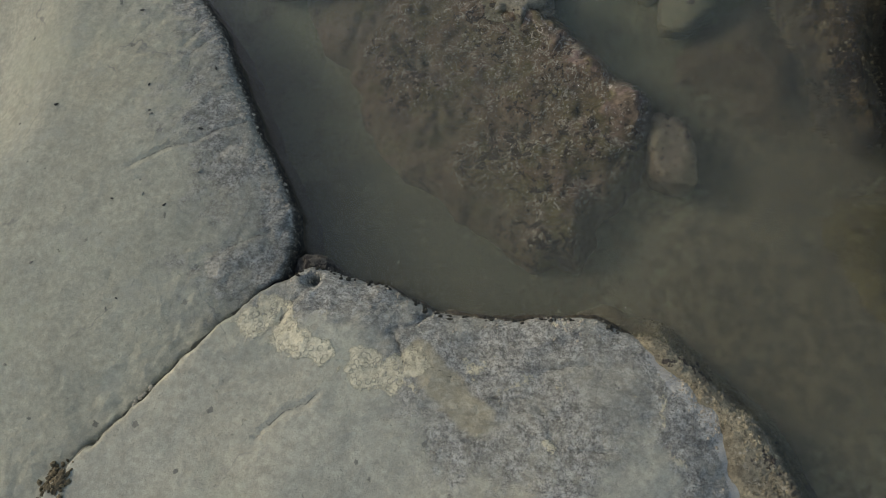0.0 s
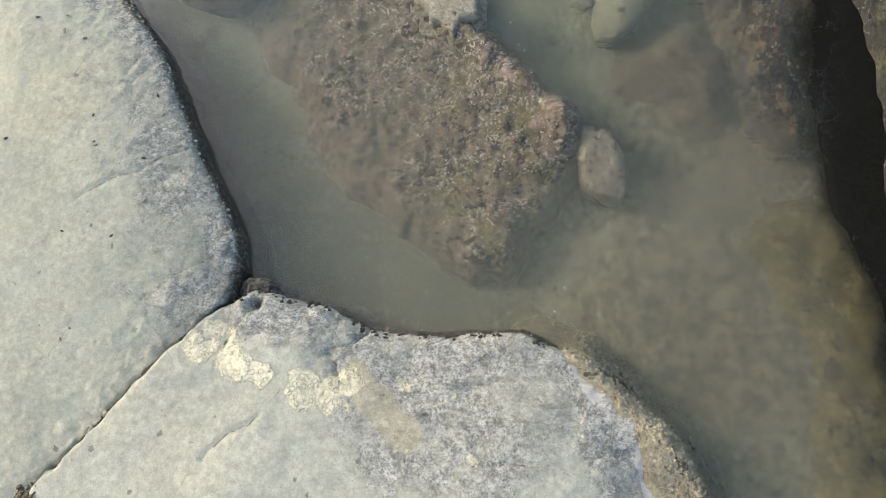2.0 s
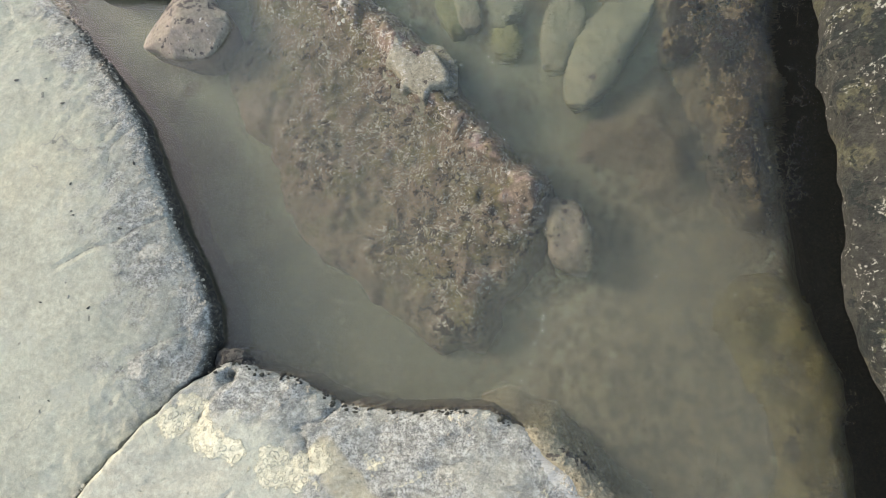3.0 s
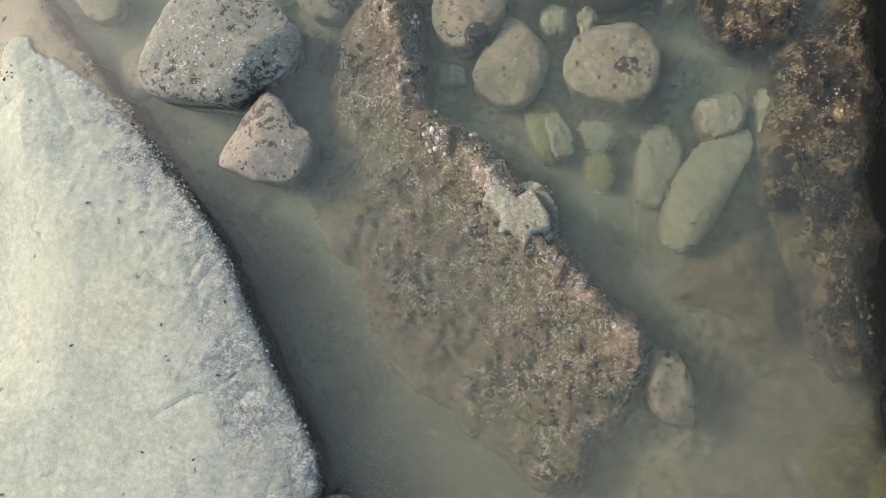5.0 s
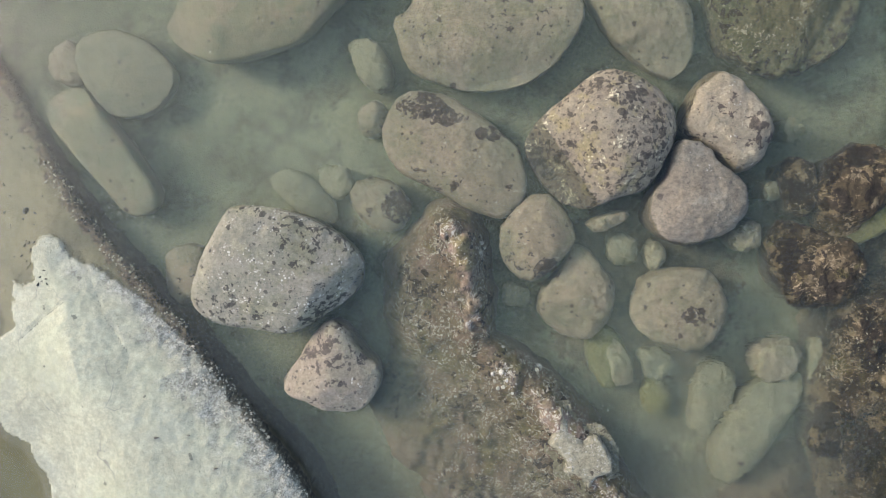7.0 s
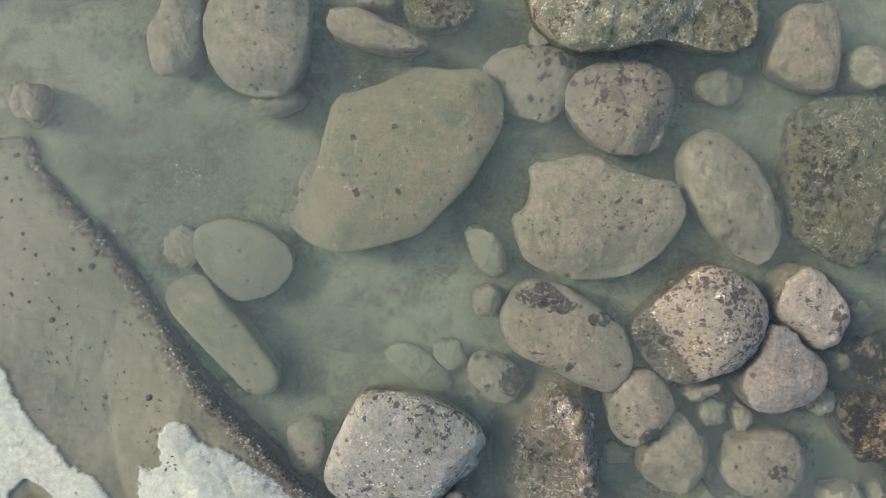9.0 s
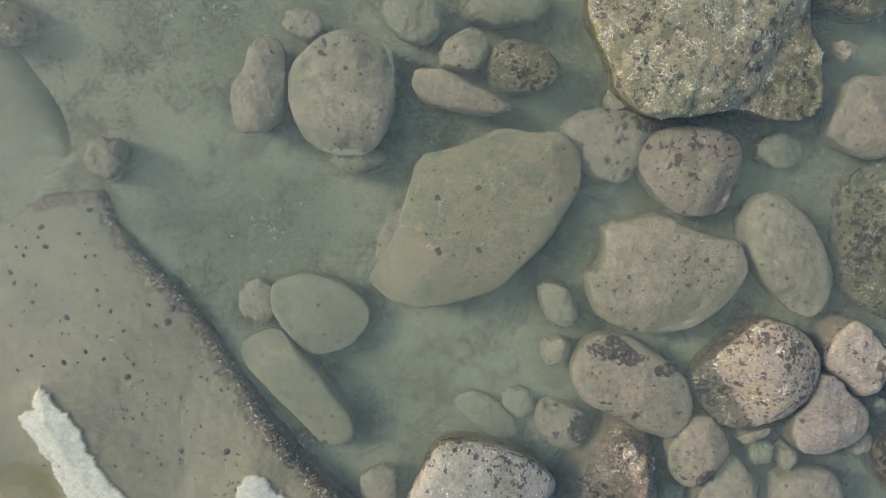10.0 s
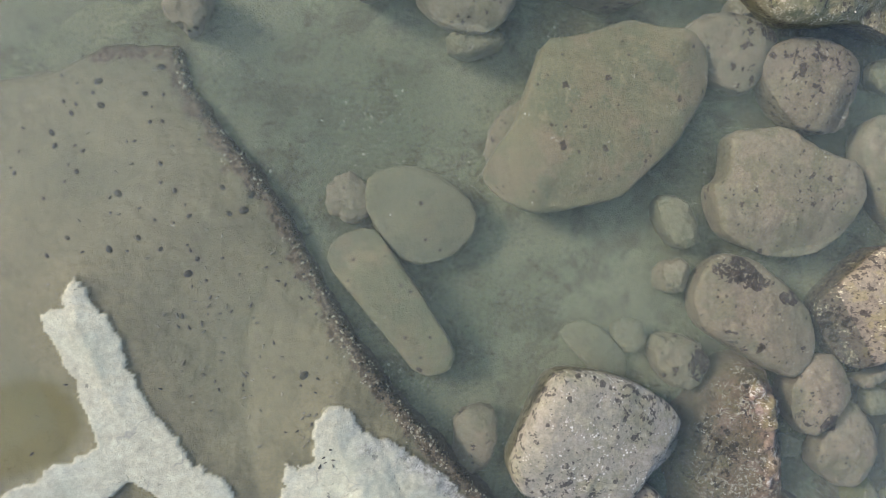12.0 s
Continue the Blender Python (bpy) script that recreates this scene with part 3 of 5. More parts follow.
# Its weed is near-black: the shade under the overhang is put into it.
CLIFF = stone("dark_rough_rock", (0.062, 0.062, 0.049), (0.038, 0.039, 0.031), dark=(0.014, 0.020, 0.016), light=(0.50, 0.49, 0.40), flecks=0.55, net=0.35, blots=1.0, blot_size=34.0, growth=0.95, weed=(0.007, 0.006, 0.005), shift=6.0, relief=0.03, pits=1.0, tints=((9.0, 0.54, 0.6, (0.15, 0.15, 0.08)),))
DARK_CRUST = stone("dark_crusted_rock", (0.12, 0.11, 0.085), (0.085, 0.078, 0.06), dark=(0.025, 0.022, 0.018), light=(0.42, 0.40, 0.33), flecks=0.5, blots=0.8, blot_size=40.0, growth=0.4, weed=(0.04, 0.035, 0.022), shift=37.0, relief=0.014, pits=1.0)
LEDGE = stone("pale_ledge", (0.40, 0.37, 0.27), (0.29, 0.268, 0.19), flecks=0.9, net=0.5, blots=0.3, blot_size=40.0, growth=0.1, relief=0.022, shift=3.0, pits=0.9)
WHITE_SPOT = stone("speckled_white_stone", (0.216, 0.197, 0.153), (0.186, 0.177, 0.132), dark=(0.03, 0.028, 0.024), flecks=0.6, blots=0.85, dots=0.3, blot_size=42.0, growth=0.3, rough=0.5, shift=1.0, tints=((7.0, 0.52, 0.5, (0.136, 0.13, 0.073)), (14.0, 0.56, 0.6, (0.245, 0.234, 0.158))))
PINK_SPOT = stone("speckled_pink_stone", (0.233, 0.193, 0.148), (0.217, 0.187, 0.135), flecks=0.35, blots=0.55, dots=0.35, blot_size=30.0, growth=0.15, rough=0.5, shift=8.0,
                  tints=((9.0, 0.52, 0.5, (0.274, 0.253, 0.165)), (11.0, 0.54, 0.5, (0.155, 0.137, 0.095))))
PINK = stone("pinkish_stone", (0.305, 0.255, 0.187), (0.255, 0.227, 0.164), flecks=0.25, blots=0.12, blot_size=40.0, dots=0.15, growth=0.5, weed=(0.15, 0.155, 0.10), rough=0.42, shift=5.0,
             tints=((8.0, 0.51, 0.6, (0.181, 0.174, 0.106)), (17.0, 0.54, 0.6, (0.339, 0.303, 0.193)), (30.0, 0.56, 0.5, (0.148, 0.129, 0.087))))
BEIGE = stone("beige_stone", (0.299, 0.236, 0.175), (0.243, 0.201, 0.149), flecks=0.25, blots=0.15, blot_size=36.0, dots=0.15, growth=0.5, weed=(0.15, 0.155, 0.10), rough=0.42, shift=7.0, patches=[(-0.10, 1.96, 0.05, 0.04)],
              tints=((9.0, 0.51, 0.6, (0.175, 0.164, 0.1)), (17.0, 0.54, 0.6, (0.339, 0.289, 0.189)), (30.0, 0.56, 0.5, (0.148, 0.12, 0.084))))
PATCHED = stone("beige_stone_with_black_crust", (0.293, 0.236, 0.175), (0.249, 0.214, 0.156), dark=(0.042, 0.032, 0.027), flecks=0.25, blots=0.12, blot_size=36.0, dots=0.2, growth=0.5, weed=(0.15, 0.155, 0.10), rough=0.42, shift=10.0, tints=((17.0, 0.53, 0.6, (0.328, 0.278, 0.183)), (8.0, 0.52, 0.6, (0.175, 0.164, 0.105)), (30.0, 0.56, 0.5, (0.148, 0.12, 0.084))),
                patches=[(-0.53, 2.54, 0.09, 0.045), (-0.44, 2.50, 0.06, 0.03), (-0.29, 2.44, 0.06, 0.025), (0.39, 1.80, 0.05, 0.03), (-0.38, 3.41, 0.06, 0.035), (-0.62, 2.20, 0.06, 0.06)])
SPOTTED = stone("beige_stone_with_black_spots", (0.220, 0.183, 0.132), (0.194, 0.167, 0.119), dark=(0.042, 0.032, 0.027), flecks=0.2, blots=0.72, blot_size=24.0, growth=0.2, rough=0.5, shift=31.0, tints=((17.0, 0.53, 0.6, (0.34, 0.29, 0.20)),))
PINK_GREY = stone("pink_grey_stone", (0.168, 0.142, 0.108), (0.145, 0.128, 0.096), flecks=0.3, dots=0.12, growth=0.15, rough=0.7, shift=33.0, light=(0.46, 0.43, 0.38), tints=((10.0, 0.53, 0.6, (0.215, 0.195, 0.155)),))
LICHEN = stone("black_and_yellow_crusted_stone", (0.174, 0.144, 0.105), (0.199, 0.169, 0.122), dark=(0.035, 0.03, 0.024), light=(0.50, 0.45, 0.30), flecks=0.5, net=0.3, blots=0.9, dots=0.8, blot_size=44.0, growth=0.6, weed=(0.048, 0.054, 0.039), shift=12.0, rough=0.6, tints=((12.0, 0.53, 0.6, (0.207, 0.173, 0.086)),))
GREEN = stone("greenish_stone", (0.19, 0.19, 0.127), (0.218, 0.201, 0.132), flecks=0.15, dots=0.1, growth=0.35, weed=(0.14, 0.15, 0.095), rough=0.32, shift=14.0, pits=0.4, tints=((9.0, 0.52, 0.6, (0.144, 0.155, 0.094)), (18.0, 0.55, 0.5, (0.265, 0.247, 0.16))))
YELLOW = stone("yellowish_stone", (0.235, 0.205, 0.13), (0.195, 0.192, 0.12), flecks=0.2, dots=0.1, growth=0.4, weed=(0.135, 0.147, 0.09), rough=0.35, shift=16.0, pits=0.3, tints=((4.0, 0.50, 0.75, (0.27, 0.215, 0.15)), (6.0, 0.52, 0.7, (0.15, 0.165, 0.105)), (24.0, 0.55, 0.5, (0.31, 0.28, 0.18))))
CRUSTED = stone("barnacled_grey_stone", (0.193, 0.188, 0.114), (0.215, 0.188, 0.109), light=(0.46, 0.42, 0.30), flecks=0.65, net=0.7, blots=0.8, blot_size=34.0, dots=0.3, growth=0.4, weed=(0.083, 0.087, 0.045), shift=18.0, relief=0.016, pits=1.0, rough=0.6, tints=((9.0, 0.5, 0.6, (0.121, 0.129, 0.065)), (13.0, 0.54, 0.5, (0.298, 0.253, 0.149))))
OCHRE = stone("olive_barnacled_rock", (0.36, 0.324, 0.216), (0.245, 0.216, 0.144), light=(0.5, 0.46, 0.35), flecks=0.8, blots=0.35, growth=0.35, weed=(0.144, 0.122, 0.072), shift=20.0, relief=0.014, pits=0.9)
GREY_PALE = stone("pale_grey_green_stone", (0.278, 0.247, 0.186), (0.221, 0.208, 0.148), light=(0.45, 0.43, 0.36), flecks=0.35, net=0.3, fleck_above=0.03, dots=0.4, growth=0.5, weed=(0.15, 0.155, 0.10), shift=24.0, rough=0.42, tints=((9.0, 0.52, 0.6, (0.167, 0.162, 0.095)), (16.0, 0.55, 0.5, (0.302, 0.258, 0.159))))
WEED = stone("dark_olive_weed", (0.05, 0.048, 0.032), (0.03, 0.03, 0.022), growth=0.0, relief=0.004)
OLIVE_SILT = stone("silted_olive_stone", (0.185, 0.195, 0.127), (0.15, 0.165, 0.105), growth=0.3, rough=0.5, shift=28.0, tints=((5.0, 0.5, 0.6, (0.10, 0.115, 0.07)), (18.0, 0.55, 0.5, (0.21, 0.21, 0.14))))
DRY_WEED = stone("dry_brown_weed", (0.16, 0.13, 0.07), (0.07, 0.055, 0.03), growth=0.0, relief=0.004)
OLIVE = stone("yellow_green_stone", (0.19, 0.175, 0.07), (0.15, 0.15, 0.075), growth=0.35, weed=(0.10, 0.11, 0.04), shift=22.0, pits=0.3, rough=0.4)
MOSS = stone("olive_yellow_weed", (0.142, 0.119, 0.05), (0.104, 0.09, 0.044), dark=(0.04, 0.032, 0.018), blots=0.35, blot_size=14.0, growth=0.3, weed=(0.114, 0.104, 0.033), tints=((12.0, 0.50, 0.8, (0.075, 0.06, 0.035)), (22.0, 0.53, 0.7, (0.20, 0.17, 0.09))), shift=26.0, relief=0.012, pits=0.6)
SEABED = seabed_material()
WATER = water_material()
SILT = silt_material()
SHELL_DARK = stone("dark_limpet_shell", (0.06, 0.062, 0.05), (0.045, 0.045, 0.04), growth=0.0, relief=0.003)
SHELL_PALE = stone("pale_snail_shell", (0.32, 0.31, 0.25), (0.10, 0.095, 0.08), growth=0.0, relief=0.003)
SHELL_WHITE = stone("white_shell", (0.55, 0.53, 0.46), (0.42, 0.40, 0.33), growth=0.0, relief=0.003)
BARNACLE = stone("pale_barnacle", (0.42, 0.39, 0.30), (0.33, 0.30, 0.23), growth=0.15, relief=0.003)
GRAVEL = stone("pale_gravel", (0.42, 0.42, 0.33), (0.20, 0.19, 0.13), growth=0.25, relief=0.003)

# ---- ground and water ----
SLAB = [(-0.67, 0.34), (-0.64, 0.44), (-0.66, 0.55), (-0.71, 0.66), (-0.80, 0.82), (-0.90, 1.02), (-0.98, 1.20), (-1.07, 1.35), (-1.18, 1.49), (-1.31, 1.65),
        (-1.45, 1.83), (-1.62, 2.02), (-1.76, 2.18), (-1.88, 2.36), (-1.97, 2.52), (-2.06, 2.70), (-2.15, 2.83), (-2.26, 2.96), (-2.345, 3.08), (-2.385, 3.21),
        (-2.48, 3.215), (-2.60, 3.195), (-2.73, 3.10), (-3.2, 3.0), (-3.9, 3.15), (-4.5, 2.75), (-4.95, 1.7), (-4.75, 0.5), (-5.05, -0.7), (-4.6, -1.9), (-3.7, -2.6)]


def bed_level(q):
    q3 = np.c_[q, np.zeros(len(q))]
    z = -0.215 + 0.03 * fbm(q3, 0.9, 3) + 0.012 * fbm(q3, 0.12, 3, seed=2)
    z += 0.08 * ramp(-np.hypot(q[:, 0] - 0.75, (q[:, 1] - 0.20) * 1.1), -0.6, -0.15) + 0.02 * fbm(q3, 0.08, 4, 0.6, seed=31) * ramp(q[:, 0], 0.2, 0.5)
    z += 0.07 * ramp(-line_distance(q, SLAB[8:24])[0], -0.30, -0.02)
    return z - 0.35 * ramp(q[:, 0], 1.1, 1.28) * ramp(-q[:, 1], -2.9, -2.5)


xs, ys = axis(-3.4, 1.7, 0.03, -60, 60), axis(-1.0, 4.6, 0.03, -60, 60)
gx, gy = np.meshgrid(xs, ys)
q = np.stack([gx.ravel(), gy.ravel()], 1)
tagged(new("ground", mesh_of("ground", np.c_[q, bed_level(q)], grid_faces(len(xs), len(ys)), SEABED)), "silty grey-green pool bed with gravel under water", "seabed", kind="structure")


def sheet(name, z, material, half=60.0):
    return mesh_of(name, [(-half, -half, z), (half, -half, z), (half, half, z), (-half, half, z)], [(0, 1, 2, 3)], material, smooth=False)


water = tagged(new("water", sheet("water", 0.0, WATER)), "shallow murky green sea water with small ripples", "water", kind="structure")
water.visible_shadow = False
# Thin sheets stacked below the surface stand in for the water's murk.
for z in (-0.025, -0.06, -0.10, -0.15):
    part("silt_veil", sheet("silt_veil", z, SILT), water, "thin veil of suspended silt")

# ---- the pale slab and the front rock ----
CRACK = [(-3.15, -2.5), (-2.2, -1.4), (-1.24, -0.27), (-1.15, -0.15), (-1.07, -0.07), (-0.98, 0.03), (-0.88, 0.14), (-0.73, 0.29)]
DRY = [(-0.60, 0.30), (-0.55, 0.55), (-0.75, 1.0), (-1.0, 1.36), (-1.44, 1.75), (-1.61, 1.92), (-1.75, 2.01), (-1.83, 2.035), (-1.86, 2.10), (-1.91, 2.125), (-1.95, 2.115), (-1.985, 2.05), (-1.98, 1.94),
       (-2.02, 1.938), (-2.065, 1.95), (-2.075, 1.85), (-2.06, 1.78), (-2.14, 1.74), (-2.21, 1.865), (-2.24, 1.925), (-2.325, 1.965), (-2.36, 2.05), (-2.42, 2.12), (-2.465, 2.20), (-2.49, 2.25), (-2.50, 2.30),
       (-2.55, 2.41), (-2.59, 2.43), (-2.598, 2.485), (-2.635, 2.505), (-2.66, 2.475), (-2.665, 2.43), (-2.72, 2.415), (-2.685, 2.33), (-2.65, 2.235), (-2.61, 2.15), (-2.575, 2.05), (-2.58, 2.025), (-2.62, 2.01),
       (-2.63, 1.98), (-2.685, 1.995), (-2.71, 1.96), (-2.81, 1.915), (-5.6, 1.6), (-5.6, -3.5), (-0.5, -3.5)]
PUDDLE = [(-2.56, 1.86), (-2.49, 1.92), (-2.40, 1.87), (-2.26, 1.55), (-2.13, 1.38), (-2.05, 1.33), (-1.99, 1.22), (-1.96, 1.05), (-2.1, 0.95), (-2.4, 1.2), (-2.55, 1.6)]


SLAB_CRACKS = [([(-1.18, 0.68), (-1.07, 0.74), (-0.98, 0.76), (-0.92, 0.81), (-0.80, 0.86)], 0.015), ([(-0.87, 0.40), (-0.81, 0.43), (-0.72, 0.47)], 0.010),
               ([(-1.05, 1.30), (-1.06, 1.22), (-1.10, 1.13)], 0.010), ([(-1.00, 1.20), (-1.07, 1.10), (-1.06, 1.03)], 0.010),
               ([(-1.80, 2.06), (-1.71, 1.84), (-1.60, 1.68), (-1.61, 1.62)], 0.008), ([(-2.04, 1.74), (-1.95, 1.81), (-1.84, 1.88)], 0.010), ([(-2.62, 2.72), (-2.50, 2.80), (-2.40, 2.88)], 0.008)]


def slab_top(q, depth):
    q3 = np.c_[q, np.zeros(len(q))]
    dry, _ = depth_in(q, DRY)
    dry = dry + 0.020 * fbm(q3, 0.10, 6, 0.68, seed=7) + 0.014 * fbm(q3, 0.03, 3, 0.7, seed=17)
    pool, _ = depth_in(q, PUDDLE)
    pool = pool + 0.03 * fbm(q3, 0.16, 5, 0.6, seed=8)
    z = np.where(dry > 0, 0.005 + 0.13 * (1 - np.exp(-((np.maximum(dry, 0) / 0.34) ** 1.55))), -0.004 - 0.19 * (1 - np.exp(np.minimum(dry, 0) / 0.75)))
    z = z + 0.04 * ramp(dry, 0.0, 0.05) * ramp(-q[:, 1], -1.9, -1.3) * np.exp(-((line_distance(q, SLAB[:20])[0] / 0.35) ** 2))
    dip = np.clip(-pool, 0, 0.5) / 0.5
    z = np.where((pool > -0.5) & (dry > 0), np.where(pool > 0, -0.008 - 0.03 * ramp(pool, 0, 0.1), 0.004 + (z - 0.004) * ramp(dip, 0.0, 1.0)), z)
    z = z + 0.012 * fbm(q3, 0.35, 3, seed=1) + (0.008 * fbm(q3, 0.06, 4, 0.65, seed=2) - 0.008 * np.abs(fbm(q3, 0.13, 4, 0.6, seed=3))) * (0.2 + 1.9 * np.exp(-depth / 0.12))
    for line, deep in SLAB_CRACKS:
        z -= 0.4 * deep * np.exp(-(line_distance(q, line)[0] / 0.009) ** 2)
    sea = line_distance(q, SLAB[:24])[0]
    return z - 0.025 * np.clip(1 - sea / 0.03, 0, 1) ** 2 - 0.012 * np.clip(1 - depth / 0.012, 0, 1) ** 2


def slab_zones(q, depth):
    q3 = np.c_[q, np.zeros(len(q))]
    crack = line_distance(q, CRACK + [SLAB[0]])[0]
    sea = line_distance(q, SLAB[:22])[0]
    rim = np.where((depth <= 0) & (sea < 0.06), 1.0, np.exp(-sea / (0.13 + 0.10 * ramp(-q[:, 1], -1.3, -0.6))))
    pond = ramp(-line_distance(q, [(-3.2, 2.2), (-2.95, 2.05), (-2.75, 2.1)])[0], -0.22, -0.05) + ramp(depth_in(q, PUDDLE)[0], 0.0, 0.08)
    spot = np.exp(-(np.hypot(q[:, 0] + 0.86, q[:, 1] - 0.36) / 0.05) ** 2) + np.exp(-(np.hypot(q[:, 0] + 0.87, q[:, 1] - 0.72) / 0.045) ** 2)
    seam = 0 * rim
    for line, _ in SLAB_CRACKS:
        seam = np.maximum(seam, 0.72 * np.exp(-(line_distance(q, line)[0] / 0.008) ** 2))
    seam = np.maximum(seam, np.exp(-(crack / 0.008) ** 2))
    return {"seam": seam, "rim": rim, "pond": pond, "crust": 0.75 * spot, "ochre": 0 * rim, "white": 0.8 * np.exp(-(line_distance(q, [(-0.67, 0.62), (-0.65, 0.50)])[0] / 0.02) ** 2)}


slab_outline = SLAB + CRACK
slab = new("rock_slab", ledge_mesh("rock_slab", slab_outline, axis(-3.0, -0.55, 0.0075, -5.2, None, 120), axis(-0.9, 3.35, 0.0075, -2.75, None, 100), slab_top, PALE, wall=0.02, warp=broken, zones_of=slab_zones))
tagged(slab, "large pale grey cracked rock slab, dry on top and submerged at one end", "rock slab")

FRONT = [(-0.66, 0.345), (-0.60, 0.385), (-0.53, 0.36), (-0.47, 0.345), (-0.37, 0.325), (-0.31, 0.29), (-0.24, 0.25), (-0.13, 0.23), (-0.02, 0.23), (0.11, 0.23),
         (0.21, 0.225), (0.29, 0.195), (0.38, 0.14), (0.45, 0.06), (0.53, -0.02), (0.56, -0.11), (0.575, -0.25), (0.64, -0.6), (0.74, -1.2), (0.76, -1.5), (0.55, -2.05), (-0.35, -2.55), (-1.5, -2.4), (-2.5, -2.85), (-3.05, -2.75)]


def wander(q):
    """Places moved a little, so that a drawn crack runs unevenly."""
    q3 = np.c_[q, np.zeros(len(q))]
    return q + 0.03 * np.stack([fbm(q3, 0.09, 4, 0.6, seed=27), fbm(q3, 0.09, 4, 0.6, seed=28)], 1)


def front_top(q, depth):
    q3 = np.c_[q, np.zeros(len(q))]
    beside = 0.042 * np.exp(-((line_distance(q, SLAB[:2])[0] / 0.35) ** 2))
    sea = line_distance(q, FRONT[:19])[0]
    z = beside + 0.012 + 0.150 * (1 - np.exp(-sea / 0.32)) + 0.015 * fbm(q3, 0.3, 3, seed=5) + (0.022 * fbm(q3, 0.08, 5, 0.6, seed=6) - 0.018 * np.abs(fbm(q3 * (0.6, 1.6, 1), 0.10, 4, 0.6, seed=26))) * np.exp(-sea / 0.28)
    z -= 0.07 * np.exp(-(np.hypot(q[:, 0] + 0.585, q[:, 1] - 0.325) / 0.022) ** 2)
    for line, deep, half in FRONT_CRACKS:
        z -= deep * np.exp(-(line_distance(wander(q), line)[0] / half) ** 2)
    return z - 0.03 * np.clip(1 - sea / 0.04, 0, 1) ** 2 - 0.012 * np.clip(1 - depth / 0.012, 0, 1) ** 2


FRONT_CRACKS = [([(-0.24, 0.25), (-0.29, 0.18), (-0.35, 0.18), (-0.32, 0.13), (-0.30, 0.08)], 0.012, 0.004), ([(-0.52, 0.02), (-0.57, -0.02), (-0.66, -0.10)], 0.006, 0.007),
                ([(-0.60, 0.30), (-0.64, 0.25), (-0.66, 0.20)], 0.007, 0.006), ([(-0.30, 0.14), (-0.20, 0.08), (-0.05, 0.0), (0.10, -0.05)], 0.006, 0.007),
                ([(-0.10, 0.12), (0.05, 0.08), (0.18, 0.09), (0.28, 0.02)], 0.006, 0.006), ([(0.05, -0.02), (0.10, -0.10), (0.22, -0.12)], 0.006, 0.006)]


def front_zones(q, depth):
    sea = line_distance(q, FRONT[:19])[0]
    reach = 0.15 + 0.33 * ramp(q[:, 0], -0.5, -0.05)
    pale = np.exp(-(np.hypot((q[:, 0] - 0.30) / 1.0, (q[:, 1] + 0.18) / 1.6) / 0.10) ** 2)
    rim = np.exp(-((sea / reach) ** 2)) * 0.95 * (1 - 0.75 * pale)
    crust = 0 * sea
    for x, y, r in ((-0.72, 0.20, 0.055), (-0.69, 0.25, 0.04), (-0.58, 0.14, 0.05), (-0.52, 0.12, 0.04), (-0.40, 0.08, 0.06), (-0.33, 0.06, 0.05), (-0.27, 0.10, 0.045), (-0.62, 0.16, 0.05), (-0.66, 0.22, 0.05)):
        crust = np.maximum(crust, np.exp(-(np.hypot(q[:, 0] - x, q[:, 1] - y) / r) ** 2))
    ochre = np.exp(-(line_distance(q, [(-0.26, 0.11), (-0.18, 0.03), (-0.10, -0.05)])[0] / 0.055) ** 2)
    white = np.exp(-(line_distance(q, [(0.36, 0.125), (0.41, 0.05), (0.475, -0.025), (0.51, -0.12), (0.525, -0.25), (0.58, -0.5)])[0] / 0.045) ** 2)
    seam = np.exp(-(line_distance(q, CRACK + [SLAB[0]])[0] / 0.009) ** 2)
    for line, _, _ in FRONT_CRACKS:
        seam = np.maximum(seam, 0.8 * np.exp(-(line_distance(wander(q), line)[0] / 0.005) ** 2))
    return {"seam": seam, "rim": rim, "crust": 1.05 * crust, "ochre": ochre, "white": 0.95 * white, "pond": 0 * sea}


front_outline = FRONT + [(a + 0.004, b - 0.003) for a, b in CRACK]
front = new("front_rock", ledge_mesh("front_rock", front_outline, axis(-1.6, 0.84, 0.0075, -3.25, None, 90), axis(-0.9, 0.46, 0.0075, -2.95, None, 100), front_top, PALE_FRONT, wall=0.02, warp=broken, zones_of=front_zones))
tagged(front, "pale grey rock with yellow barnacle crust beside a crack", "rock")

APRON = [(0.15, 0.24), (0.28, 0.27), (0.40, 0.24), (0.52, 0.13), (0.64, 0.01), (0.72, -0.12), (0.78, -0.4), (0.86, -1.2), (0.55, -1.2), (0.50, -0.2), (0.40, 0.06), (0.24, 0.18)]


def apron_top(q, depth):
    q3 = np.c_[q, np.zeros(len(q))]
    out = line_distance(q, APRON[:8])[0]
    z = -0.12 + 0.16 * ramp(out, 0.0, 0.12) + 0.03 * fbm(q3, 0.09, 4, 0.6, seed=21)
    return z - 0.05 * np.clip(1 - depth / 0.05, 0, 1) ** 2


low = tagged(new("low_rock", ledge_mesh("low_rock", ragged(rounded(APRON), 0.12, 0.03, 7), axis(0.1, 0.92, 0.012), axis(-1.25, 0.32, 0.012), apron_top, OCHRE)), "low olive-brown barnacled rock awash along the pale rock", "rock")

LOWER = [(-2.44, 3.37), (-2.50, 3.45), (-2.54, 3.53), (-2.62, 3.66), (-2.72, 3.80), (-3.0, 4.2), (-3.4, 5.0), (-5.5, 5.0), (-5.5, 2.6), (-2.7, 3.05), (-2.45, 3.2)]


